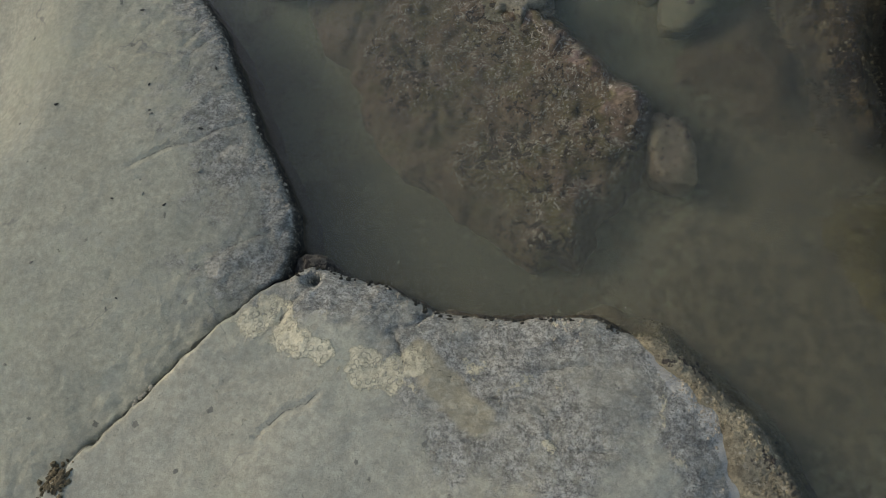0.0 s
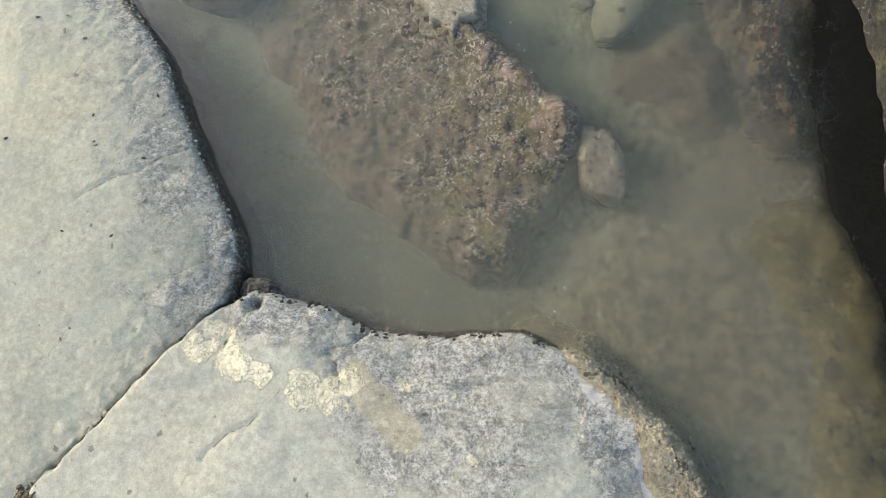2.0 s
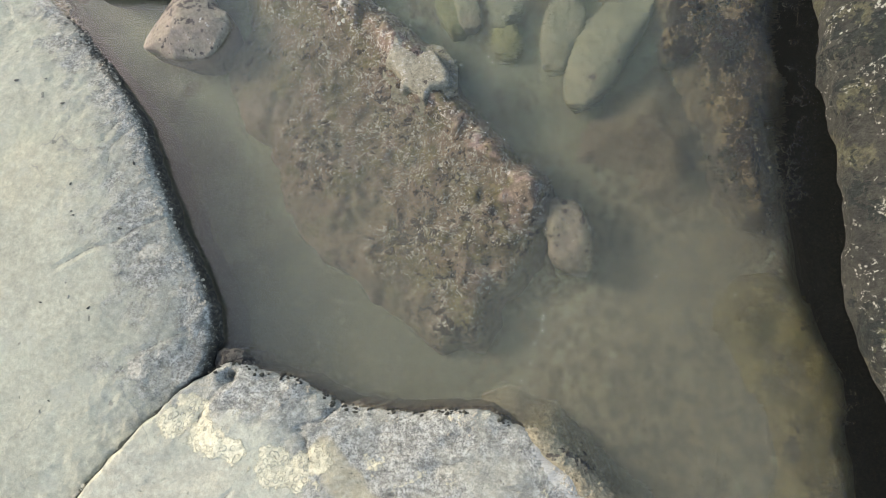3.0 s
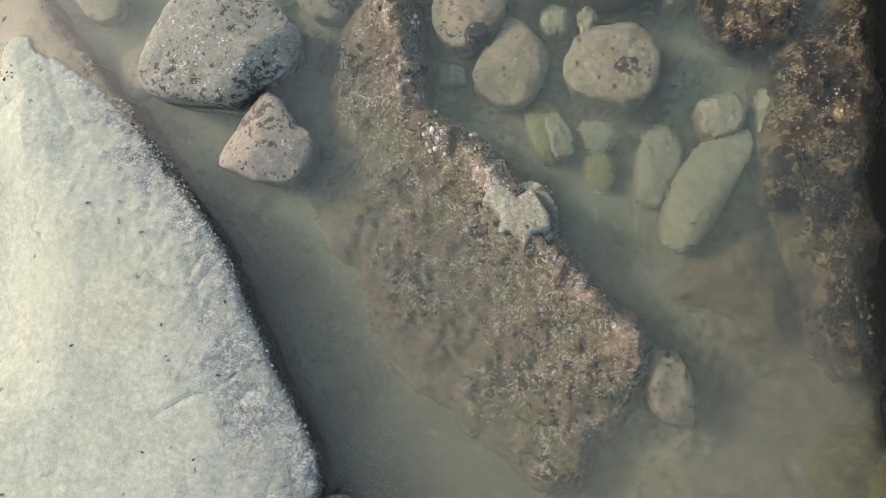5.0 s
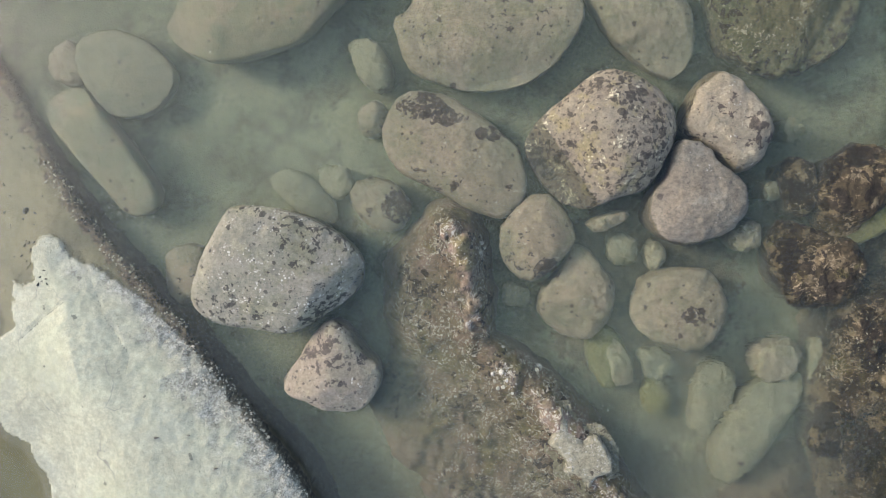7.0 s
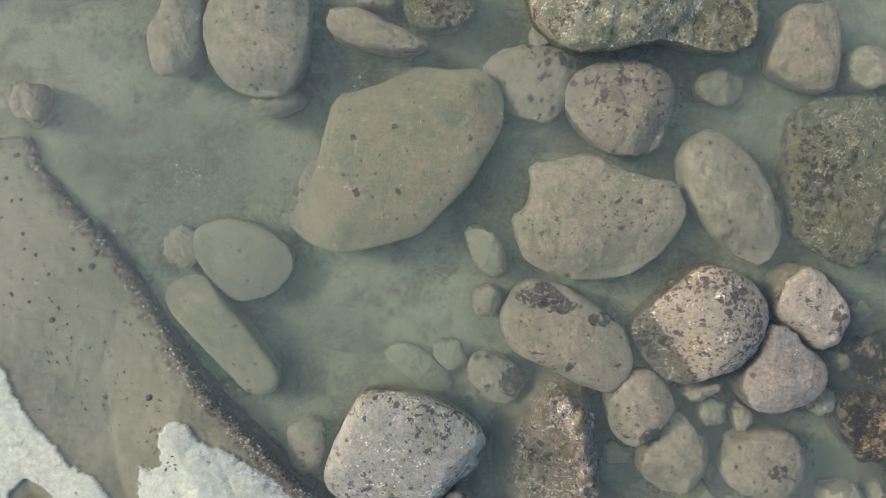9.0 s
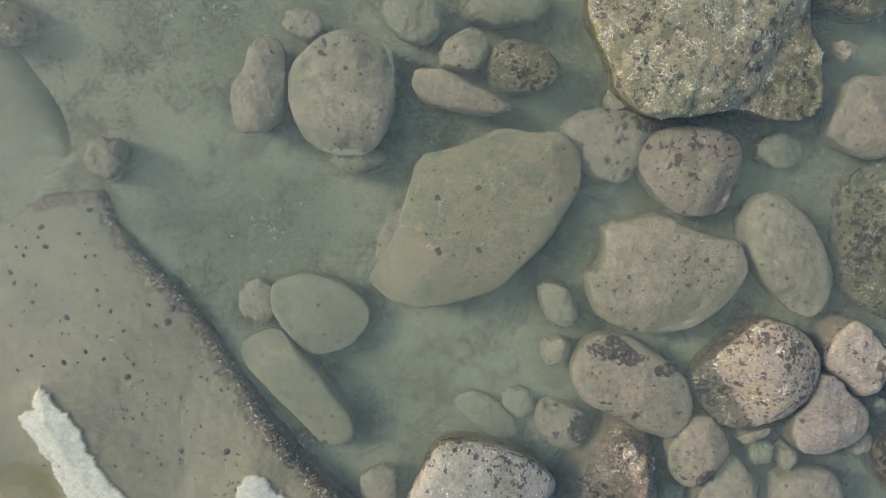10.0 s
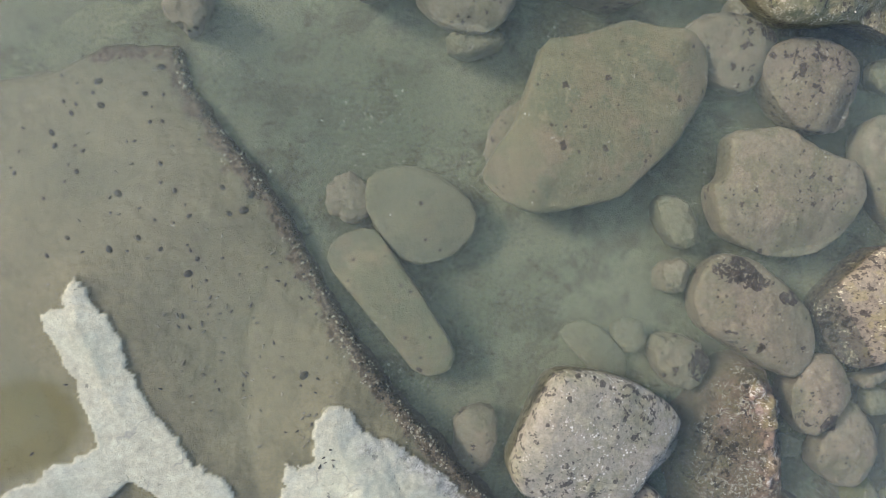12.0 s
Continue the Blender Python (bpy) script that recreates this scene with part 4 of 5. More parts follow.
def lower_top(q, depth):
    q3 = np.c_[q, np.zeros(len(q))]
    return -0.17 + 0.015 * fbm(q3, 0.3, 3, seed=22) + 0.008 * fbm(q3, 0.06, 3, seed=23) - 0.06 * np.clip(1 - depth / 0.08, 0, 1) ** 2


tagged(new("sunken_slab", ledge_mesh("sunken_slab", rounded(LOWER), axis(-3.4, -2.35, 0.02, -5.7), axis(2.9, 5.1, 0.02), lower_top, OLIVE_SILT)), "flat grey-green slab lying under murky water", "rock slab")

# ---- the weedy rock in the pool, the reef and the overhanging rock ----
MIDDLE = [(-0.47, 2.22), (-0.58, 2.11), (-0.69, 2.01), (-0.72, 1.82), (-0.655, 1.67), (-0.74, 1.53), (-0.77, 1.42), (-0.68, 1.24), (-0.55, 1.11), (-0.525, 0.95),
          (-0.47, 0.81), (-0.38, 0.735), (-0.27, 0.65), (-0.125, 0.515), (-0.02, 0.44), (0.04, 0.395), (0.19, 0.39), (0.21, 0.445), (0.26, 0.54), (0.33, 0.61),
          (0.39, 0.68), (0.43, 0.84), (0.42, 0.91), (0.32, 0.99), (0.25, 1.10), (0.165, 1.20), (0.115, 1.36), (0.045, 1.48), (-0.10, 1.60), (-0.20, 1.665), (-0.305, 1.72), (-0.30, 1.91), (-0.315, 2.14)]
RIDGE = [(-0.42, 2.10), (-0.35, 1.80), (-0.12, 1.52), (0.04, 1.32), (0.22, 1.08), (0.36, 0.90)]


def middle_top(q, depth):
    q3 = np.c_[q, np.zeros(len(q))]
    d = line_distance(q, RIDGE)[0]
    z = -0.115 + 0.135 * np.exp(-((d / 0.20) ** 1.4)) + 0.030 * fbm(q3, 0.30, 4, seed=9) + 0.045 * fbm(q3, 0.10, 5, 0.65, seed=10) - 0.030 * np.abs(fbm(q3, 0.05, 3, seed=24)) + 0.004
    z += 0.05 * np.exp(-(np.hypot(q[:, 0] - 0.1, q[:, 1] - 0.55) / 0.22) ** 2)
    return z - 0.08 * np.clip(1 - depth / 0.09, 0, 1) ** 2


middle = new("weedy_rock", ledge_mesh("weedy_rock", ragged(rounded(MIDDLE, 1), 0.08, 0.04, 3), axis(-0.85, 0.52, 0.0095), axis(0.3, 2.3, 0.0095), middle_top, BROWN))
tagged(middle, "brown barnacled rock lying mostly under water", "rock")

CAP = [(-0.065, 1.47), (-0.036, 1.40), (0.009, 1.36), (0.03, 1.372), (0.064, 1.378), (0.09, 1.33), (0.106, 1.30), (0.104, 1.258), (0.06, 1.238), (0.045, 1.225), (0.03, 1.195), (0.015, 1.23), (-0.023, 1.25), (-0.05, 1.25), (-0.045, 1.285), (-0.066, 1.326), (-0.10, 1.35), (-0.082, 1.40)]


def cap_base(q):
    return np.maximum(middle_top(q, np.full(len(q), 0.2)), 0.0)


def cap_top(q, depth):
    q3 = np.c_[q, np.zeros(len(q))]
    return np.maximum(cap_base(q) * 0.5 + 0.008, 0.022) + 0.006 * ramp(depth, 0, 0.012) + 0.004 * fbm(q3, 0.03, 3, 0.6, seed=25)


part("ledge", ledge_mesh("ledge", ragged(CAP, 0.03, 0.014, 9), axis(-0.12, 0.14, 0.005), axis(1.15, 1.5, 0.005), cap_top, LEDGE, wall=0.008, foot=lambda q: cap_base(q) - 0.02), middle, "jagged pale grey ledge of bare stone")

WEEDY = [(0.90, 0.52), (0.95, 0.59), (1.03, 0.615), (1.11, 0.57), (1.15, 0.48), (1.19, 0.30), (1.19, 0.05), (1.17, -0.3), (1.15, -0.9), (0.9, -0.9), (0.94, -0.2), (0.97, 0.1), (0.93, 0.3), (0.88, 0.44)]


def weedy_top(q, depth):
    q3 = np.c_[q, np.zeros(len(q))]
    return -0.10 + 0.045 * fbm(q3, 0.30, 3, seed=41) + 0.03 * fbm(q3, 0.08, 5, 0.6, seed=42) - 0.08 * np.clip(1 - depth / 0.08, 0, 1) ** 2


tagged(new("yellow_weed_rock", ledge_mesh("yellow_weed_rock", ragged(rounded(WEEDY), 0.16, 0.05, 11), axis(0.75, 1.36, 0.0125), axis(-1.0, 0.8, 0.0125), weedy_top, MOSS)), "olive-yellow weed-covered rock just under water", "rock")
SILTED = [(0.40, 0.97), (0.44, 1.18), (0.53, 1.30), (0.66, 1.38), (0.72, 1.445), (0.85, 1.44), (0.98, 1.36), (1.05, 1.18), (1.06, 1.0), (1.04, 0.80), (0.92, 0.70), (0.76, 0.69), (0.62, 0.74), (0.56, 0.88)]


def silted_top(q, depth):
    q3 = np.c_[q, np.zeros(len(q))]
    return -0.25 + 0.12 * ramp(depth, 0.0, 0.30) + 0.03 * fbm(q3, 0.25, 4, seed=43) + 0.02 * fbm(q3, 0.06, 4, 0.6, seed=44)


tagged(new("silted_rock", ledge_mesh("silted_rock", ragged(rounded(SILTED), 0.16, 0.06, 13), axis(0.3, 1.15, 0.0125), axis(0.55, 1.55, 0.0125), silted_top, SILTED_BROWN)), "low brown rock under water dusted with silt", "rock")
REEF_LINE = [(0.83, 1.77), (0.81, 1.66), (0.80, 1.54), (0.82, 1.43), (0.86, 1.33), (0.88, 1.18), (0.90, 1.0), (0.92, 0.86), (0.99, 0.74), (1.08, 0.70), (1.12, 1.0), (1.15, 1.5),
             (1.20, 2.0), (1.26, 2.30), (1.12, 2.25), (1.06, 2.12), (1.07, 1.95), (0.98, 1.92), (0.89, 1.88)]


def reef_top(q, depth):
    q3 = np.c_[q, np.zeros(len(q))]
    z = -0.055 + 0.06 * ramp(q[:, 1], 1.0, 1.7) + 0.05 * fbm(q3, 0.35, 4, seed=11) + 0.045 * fbm(q3, 0.09, 5, 0.6, seed=12)
    return z - 0.12 * np.clip(1 - depth / 0.10, 0, 1) ** 2


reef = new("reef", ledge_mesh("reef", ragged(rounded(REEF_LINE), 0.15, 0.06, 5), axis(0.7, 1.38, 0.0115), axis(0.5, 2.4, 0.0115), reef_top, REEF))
tagged(reef, "dark brown and ochre mottled reef under shallow water", "reef")

ys = np.linspace(-2.5, 5.5, 380)
PROFILE = [(0.85, -0.7), (0.45, -0.5), (0.36, -0.3), (0.30, -0.1), (0.20, 0.0), (0.08, 0.06), (0.0, 0.12), (0.0, 0.19), (0.06, 0.27), (0.18, 0.34), (0.4, 0.42), (0.9, 0.5), (1.9, 0.58), (2.5, 0.46), (2.8, 0.1), (2.9, -0.7)]
along = np.linspace(0, len(PROFILE) - 1, 84)
px, pz = (np.interp(along, range(len(PROFILE)), [p[k] for p in PROFILE]) for k in (0, 1))
gy, gp = np.meshgrid(ys, np.arange(84), indexing="ij")
edge = np.interp(gy, [-2.5, 0.0, 0.5, 1.0, 1.6, 2.2, 2.6, 3.2, 5.5], [1.45, 1.18, 1.13, 1.13, 1.19, 1.14, 1.25, 1.6, 2.4])
v = np.stack([edge + px[gp], gy, pz[gp]], -1).reshape(-1, 3)
close = ramp(v[:, 1] + 0.3 * fbm(v, 0.8, 3, seed=16), -2.6, -1.5) * ramp(-v[:, 1] + 0.4 * fbm(v, 0.8, 3, seed=18), -5.6, -4.2)
v[:, 2] = -0.7 + (v[:, 2] + 0.7) * close
v[:, 0] += 0.05 * fbm(v, 0.4, 4, seed=13) + 0.02 * fbm(v, 0.06, 3, seed=14)
v[:, 2] += 0.03 * fbm(v, 0.25, 4, seed=15) * ramp(v[:, 2], -0.1, 0.1)
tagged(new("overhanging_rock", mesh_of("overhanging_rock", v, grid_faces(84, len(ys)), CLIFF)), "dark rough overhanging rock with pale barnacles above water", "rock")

# ---- boulders: name, label, corners, top, widest level, foot, material, more ----
B, S = "boulder", "stone"
STONES = [
    (B, "rounded grey boulder with a pale speckled crown", [(-1.60, 3.71), (-1.50, 3.75), (-1.39, 3.72), (-1.32, 3.65), (-1.33, 3.49), (-1.37, 3.37), (-1.44, 3.31), (-1.56, 3.31), (-1.66, 3.37), (-1.71, 3.48), (-1.70, 3.61)], 0.05, -0.06, -0.30, GREY_PALE, {}),
    (S, "small greenish stone against a grey boulder under water", [(-1.57, 3.30), (-1.49, 3.34), (-1.39, 3.33), (-1.37, 3.29), (-1.48, 3.24), (-1.55, 3.25)], -0.08, -0.13, -0.29, GREEN, {}),
    (S, "long pinkish stone standing beside a grey boulder", [(-1.82, 3.71), (-1.74, 3.73), (-1.71, 3.67), (-1.72, 3.50), (-1.76, 3.42), (-1.84, 3.39), (-1.90, 3.43), (-1.90, 3.54), (-1.85, 3.63)], -0.02, -0.09, -0.30, PINK, {}),
    (S, "small grey-pink stone under water", [(-1.68, 3.82), (-1.59, 3.80), (-1.56, 3.75), (-1.63, 3.71), (-1.72, 3.75)], -0.05, -0.10, -0.30, PINK, {}),
    (S, "greenish submerged stone with blurred outline", [(-1.37, 3.83), (-1.27, 3.90), (-1.15, 3.84), (-1.16, 3.73), (-1.23, 3.70), (-1.33, 3.74)], -0.08, -0.14, -0.30, GREEN, {}),
    (S, "round brownish stone under water", [(-1.07, 3.76), (-0.99, 3.73), (-0.98, 3.65), (-1.05, 3.59), (-1.15, 3.61), (-1.16, 3.69)], -0.04, -0.10, -0.30, PINK, {}),
    (S, "rough grey stone under shallow water", [(-0.95, 3.70), (-0.83, 3.70), (-0.74, 3.64), (-0.74, 3.56), (-0.83, 3.52), (-0.95, 3.53), (-0.99, 3.60)], -0.01, -0.08, -0.30, CRUSTED, {}),
    (S, "wedge-shaped ochre stone lying in the pool", [(-1.24, 3.61), (-1.14, 3.60), (-1.00, 3.53), (-0.90, 3.47), (-0.98, 3.44), (-1.10, 3.46), (-1.23, 3.49), (-1.26, 3.55)], -0.02, -0.08, -0.29, BEIGE, {}),
    (B, "large flat-topped yellowish boulder under shallow water", [(-1.25, 3.30), (-1.13, 3.32), (-1.04, 3.35), (-0.95, 3.39), (-0.82, 3.37), (-0.72, 3.38), (-0.65, 3.29), (-0.65, 3.17), (-0.73, 3.04), (-0.78, 2.96), (-0.89, 2.86), (-0.97, 2.79), (-1.15, 2.74), (-1.27, 2.73), (-1.38, 2.78), (-1.45, 2.85), (-1.41, 2.92), (-1.34, 3.02), (-1.30, 3.14)], -0.015, -0.08, -0.30, YELLOW, dict(block=5.0, around=190, facets=2, lump=0.005, lean=(0.0, 0.04), cuts=[(5, 24, 0.72), (-75, 16, 0.62), (160, 12, 0.8)])),
    (B, "large dark barnacled boulder with an olive top", [(-0.65, 3.81), (-0.60, 3.70), (-0.55, 3.60), (-0.53, 3.51), (-0.40, 3.42), (-0.25, 3.42), (-0.06, 3.45), (0.10, 3.40), (0.24, 3.42), (0.28, 3.60), (0.19, 3.74), (0.15, 3.93), (-0.05, 4.06), (-0.46, 4.04), (-0.64, 3.93)], 0.09, 0.0, -0.30, CRUSTED, dict(block=4.0, around=160, lump=0.018)),
    (S, "dim brownish boulder under water beside a crusted boulder", [(-0.70, 3.42), (-0.60, 3.46), (-0.42, 3.46), (-0.33, 3.40), (-0.36, 3.31), (-0.46, 3.18), (-0.59, 3.21), (-0.69, 3.32)], -0.06, -0.14, -0.30, PATCHED, {}),
    (B, "round pinkish boulder with small dark pits", [(-0.36, 3.37), (-0.25, 3.39), (-0.13, 3.38), (-0.05, 3.34), (-0.01, 3.26), (-0.04, 3.14), (-0.08, 3.07), (-0.17, 3.04), (-0.27, 3.06), (-0.34, 3.12), (-0.40, 3.20), (-0.41, 3.30)], 0.05, -0.05, -0.30, PINK_SPOT, {}),
    (B, "broad pinkish-beige boulder with a ragged top edge", [(-0.55, 3.03), (-0.42, 3.05), (-0.33, 3.06), (-0.21, 3.00), (-0.10, 2.96), (-0.01, 2.95), (0.03, 2.84), (0.00, 2.76), (-0.08, 2.67), (-0.21, 2.60), (-0.34, 2.59), (-0.46, 2.62), (-0.56, 2.66), (-0.60, 2.74), (-0.62, 2.84), (-0.56, 2.87), (-0.54, 2.95)], 0.03, -0.05, -0.30, PINK, dict(block=5.0, around=190, facets=2, lump=0.006)),
    (B, "oval greenish-pink boulder under water", [(0.09, 3.13), (0.16, 3.13), (0.29, 3.02), (0.38, 2.87), (0.41, 2.72), (0.35, 2.61), (0.24, 2.65), (0.12, 2.77), (0.03, 2.93), (0.02, 3.06)], -0.03, -0.10, -0.30, PINK, {}),
    (B, "large rough boulder with pale barnacle crust", [(0.43, 3.18), (0.53, 3.22), (0.73, 3.23), (0.89, 3.10), (0.92, 2.71), (0.77, 2.61), (0.62, 2.61), (0.47, 2.70), (0.42, 2.97)], 0.05, -0.03, -0.30, CRUSTED, dict(block=3.4, around=150, lump=0.018)),
    (B, "squarish greenish-beige boulder in shallow water", [(0.40, 3.56), (0.57, 3.57), (0.59, 3.46), (0.58, 3.28), (0.50, 3.25), (0.35, 3.33), (0.34, 3.41), (0.38, 3.48)], 0.0, -0.06, -0.30, BEIGE, dict(block=3.2)),
    (B, "beige boulder with a black-brown crust patch", [(-0.62, 2.57), (-0.55, 2.60), (-0.44, 2.58), (-0.35, 2.52), (-0.23, 2.43), (-0.18, 2.35), (-0.17, 2.24), (-0.20, 2.17), (-0.27, 2.14), (-0.37, 2.18), (-0.49, 2.25), (-0.60, 2.31), (-0.66, 2.38), (-0.67, 2.48)], 0.03, -0.06, -0.30, PATCHED, dict(around=150)),
    (B, "tall boulder densely spotted with black and yellow crust", [(0.09, 2.64), (0.19, 2.62), (0.27, 2.56), (0.32, 2.50), (0.32, 2.41), (0.27, 2.30), (0.23, 2.23), (0.13, 2.21), (0.03, 2.17), (-0.07, 2.21), (-0.14, 2.29), (-0.17, 2.39), (-0.14, 2.46), (-0.07, 2.52), (0.00, 2.58)], 0.11, -0.06, -0.30, LICHEN, dict(block=3.4, around=180, facets=1, lump=0.007, cuts=[(215, 40, 0.02), (20, 22, 0.3), (125, 30, 0.45), (-60, 42, 0.5)])),
    (B, "beige boulder with scattered black spots", [(0.46, 2.63), (0.55, 2.58), (0.61, 2.50), (0.64, 2.44), (0.62, 2.35), (0.59, 2.30), (0.53, 2.28), (0.48, 2.33), (0.42, 2.38), (0.35, 2.43), (0.37, 2.51), (0.40, 2.59)], 0.05, -0.06, -0.30, SPOTTED, dict(facets=2)),
    (B, "pink-grey blunt triangular boulder beside crusted boulders", [(0.33, 2.40), (0.42, 2.38), (0.48, 2.31), (0.55, 2.24), (0.56, 2.16), (0.51, 2.08), (0.38, 2.03), (0.27, 2.07), (0.23, 2.14), (0.25, 2.22), (0.30, 2.28)], 0.06, -0.05, -0.30, PINK_GREY, dict(block=3.6, facets=1, cuts=[(190, 24, 0.2), (55, 16, 0.1), (-85, 26, 0.35)])),
    (B, "rounded beige boulder with one dark stain", [(-0.16, 2.22), (-0.08, 2.22), (-0.02, 2.14), (-0.00, 2.05), (-0.06, 1.98), (-0.14, 1.91), (-0.21, 1.94), (-0.26, 2.02), (-0.27, 2.10), (-0.22, 2.17)], 0.01, -0.07, -0.30, BEIGE, {}),
    (B, "pale greenish boulder with a few dark dots under water", [(0.00, 2.05), (0.07, 2.01), (0.13, 1.91), (0.14, 1.81), (0.07, 1.72), (-0.00, 1.70), (-0.09, 1.74), (-0.14, 1.82), (-0.10, 1.91), (-0.03, 1.98)], -0.04, -0.11, -0.30, BEIGE, {}),
    (B, "blocky white boulder with black speckles beside the slab", [(-1.22, 2.20), (-1.15, 2.21), (-1.03, 2.19), (-0.91, 2.15), (-0.81, 2.09), (-0.75, 2.02), (-0.76, 1.93), (-0.81, 1.87), (-0.92, 1.80), (-1.01, 1.75), (-1.11, 1.77), (-1.26, 1.79), (-1.34, 1.84), (-1.36, 1.90), (-1.33, 1.98), (-1.27, 2.10)], 0.10, -0.01, -0.30, WHITE_SPOT, dict(block=4.6, around=180, facets=1, lump=0.006, cuts=[(-35, 56, 0.66), (75, 22, 0.72), (140, 24, 0.78), (250, 20, 0.7)])),
    (B, "small wedge-shaped pink boulder with dark speckles", [(-0.88, 1.80), (-0.82, 1.77), (-0.77, 1.68), (-0.70, 1.62), (-0.71, 1.53), (-0.78, 1.46), (-0.86, 1.46), (-0.95, 1.49), (-1.05, 1.53), (-1.06, 1.59), (-1.00, 1.64), (-0.96, 1.72)], 0.08, -0.03, -0.30, PINK_SPOT, dict(block=3.6, facets=1, lump=0.006, cuts=[(150, 32, 0.05), (20, 26, 0.15), (-75, 30, 0.3)])),
    (S, "dim pinkish stone with a brown stain under water", [(-0.76, 2.31), (-0.64, 2.29), (-0.58, 2.19), (-0.64, 2.10), (-0.75, 2.13), (-0.81, 2.23)], -0.06, -0.13, -0.30, PATCHED, {}),
    (S, "small reddish stone under water", [(-0.77, 2.56), (-0.69, 2.58), (-0.65, 2.52), (-0.71, 2.44), (-0.77, 2.47)], -0.09, -0.14, -0.30, PINK, {}),
    (S, "small oval greenish stone under water", [(-0.79, 2.80), (-0.70, 2.80), (-0.64, 2.71), (-0.64, 2.63), (-0.71, 2.61), (-0.78, 2.70)], -0.08, -0.13, -0.30, GREEN, {}),
    (S, "long brick-shaped yellowish stone on the pool bed", [(-1.93, 2.63), (-1.81, 2.67), (-1.75, 2.60), (-1.65, 2.46), (-1.53, 2.27), (-1.55, 2.20), (-1.65, 2.18), (-1.76, 2.32), (-1.86, 2.44), (-1.95, 2.55)], -0.08, -0.12, -0.30, YELLOW, dict(block=5.0, lump=0.004, facets=1)),
    (S, "flat oval grey-green stone on the pool bed", [(-1.82, 2.84), (-1.69, 2.88), (-1.57, 2.84), (-1.46, 2.74), (-1.47, 2.65), (-1.56, 2.56), (-1.69, 2.55), (-1.78, 2.64), (-1.83, 2.75)], -0.11, -0.15, -0.30, GREEN, dict(block=5.0, lump=0.004, facets=1)),
    (S, "small ochre stone at the corner of the slab", [(-2.43, 3.33), (-2.38, 3.39), (-2.30, 3.37), (-2.30, 3.31), (-2.35, 3.23), (-2.41, 3.27)], -0.06, -0.12, -0.30, BEIGE, {}),
    (B, "pinkish boulder with a black notch under water", [(0.25, 1.95), (0.42, 1.96), (0.49, 1.92), (0.52, 1.83), (0.49, 1.73), (0.41, 1.66), (0.24, 1.72), (0.19, 1.81)], 0.01, -0.07, -0.30, PATCHED, {}),
    (B, "long smooth olive-grey stone lying under water", [(0.48, 1.27), (0.54, 1.43), (0.64, 1.54), (0.79, 1.60), (0.80, 1.50), (0.72, 1.37), (0.64, 1.24), (0.56, 1.17), (0.49, 1.19)], -0.07, -0.13, -0.30, GREEN, dict(lump=0.006)),
    (S, "smooth grey stone under water", [(0.44, 1.57), (0.52, 1.62), (0.59, 1.55), (0.54, 1.40), (0.48, 1.32), (0.41, 1.37)], -0.12, -0.17, -0.30, GREEN, {}),
    (S, "pinkish stone under water beside a long smooth stone", [(0.62, 1.66), (0.72, 1.71), (0.79, 1.67), (0.76, 1.56), (0.65, 1.55)], -0.07, -0.12, -0.30, PINK, {}),
    (S, "narrow pale green stone under water", [(0.82, 1.71), (0.88, 1.71), (0.91, 1.60), (0.85, 1.48), (0.81, 1.52)], -0.08, -0.14, -0.30, GREEN, {}),
    (S, "yellow-olive stone under water", [(0.10, 1.68), (0.16, 1.70), (0.21, 1.62), (0.21, 1.53), (0.14, 1.52)], -0.12, -0.17, -0.30, YELLOW, {}),
    (S, "small olive stone under water", [(0.23, 1.65), (0.35, 1.65), (0.37, 1.57), (0.28, 1.53)], -0.14, -0.18, -0.30, GREEN, {}),
    (S, "beige stone between the slab and a white boulder", [(-1.52, 2.05), (-1.40, 2.08), (-1.37, 1.99), (-1.40, 1.86), (-1.51, 1.83), (-1.53, 1.93)], -0.09, -0.14, -0.30, BEIGE, {}),
    (S, "small pink stone wedged beside a boulder", [(0.53, 2.10), (0.61, 2.12), (0.64, 2.04), (0.57, 2.01), (0.53, 2.04)], -0.03, -0.09, -0.30, PINK, {}),
    (S, "ochre stone with dark weed patches", [(0.68, 2.30), (0.74, 2.335), (0.80, 2.30), (0.81, 2.18), (0.77, 2.12), (0.70, 2.155)], -0.02, -0.08, -0.30, REEF, {}),
    (S, "small pale stone on the pool bed", [(-0.93, 2.35), (-0.83, 2.36), (-0.80, 2.27), (-0.87, 2.22), (-0.93, 2.28)], -0.15, -0.19, -0.30, GREEN, {}),
    (S, "pinkish pitted stone against the weedy rock", [(0.42, 0.86), (0.51, 0.825), (0.54, 0.72), (0.525, 0.62), (0.47, 0.62), (0.41, 0.66), (0.40, 0.76)], -0.03, -0.08, -0.30, PINK_SPOT, {}),
    (S, "flat sliver of beige stone between boulders", [(0.03, 2.13), (0.18, 2.17), (0.19, 2.14), (0.08, 2.08)], -0.05, -0.08, -0.25, BEIGE, {}),
    (B, "rough grey boulder beside a large crusted boulder", [(0.20, 3.84), (0.30, 3.82), (0.46, 3.76), (0.60, 3.85), (0.55, 4.05), (0.28, 4.05)], 0.02, -0.05, -0.30, CRUSTED, {}),
    (S, "round pale submerged stone between boulders", [(0.12, 2.06), (0.17, 2.09), (0.23, 2.05), (0.22, 1.97), (0.13, 1.97)], -0.10, -0.15, -0.30, GREEN, {}),
    (S, "small pinkish stone tucked under a boulder", [(0.25, 2.03), (0.29, 2.06), (0.33, 1.99), (0.27, 1.94)], -0.07, -0.12, -0.30, PINK, {}),
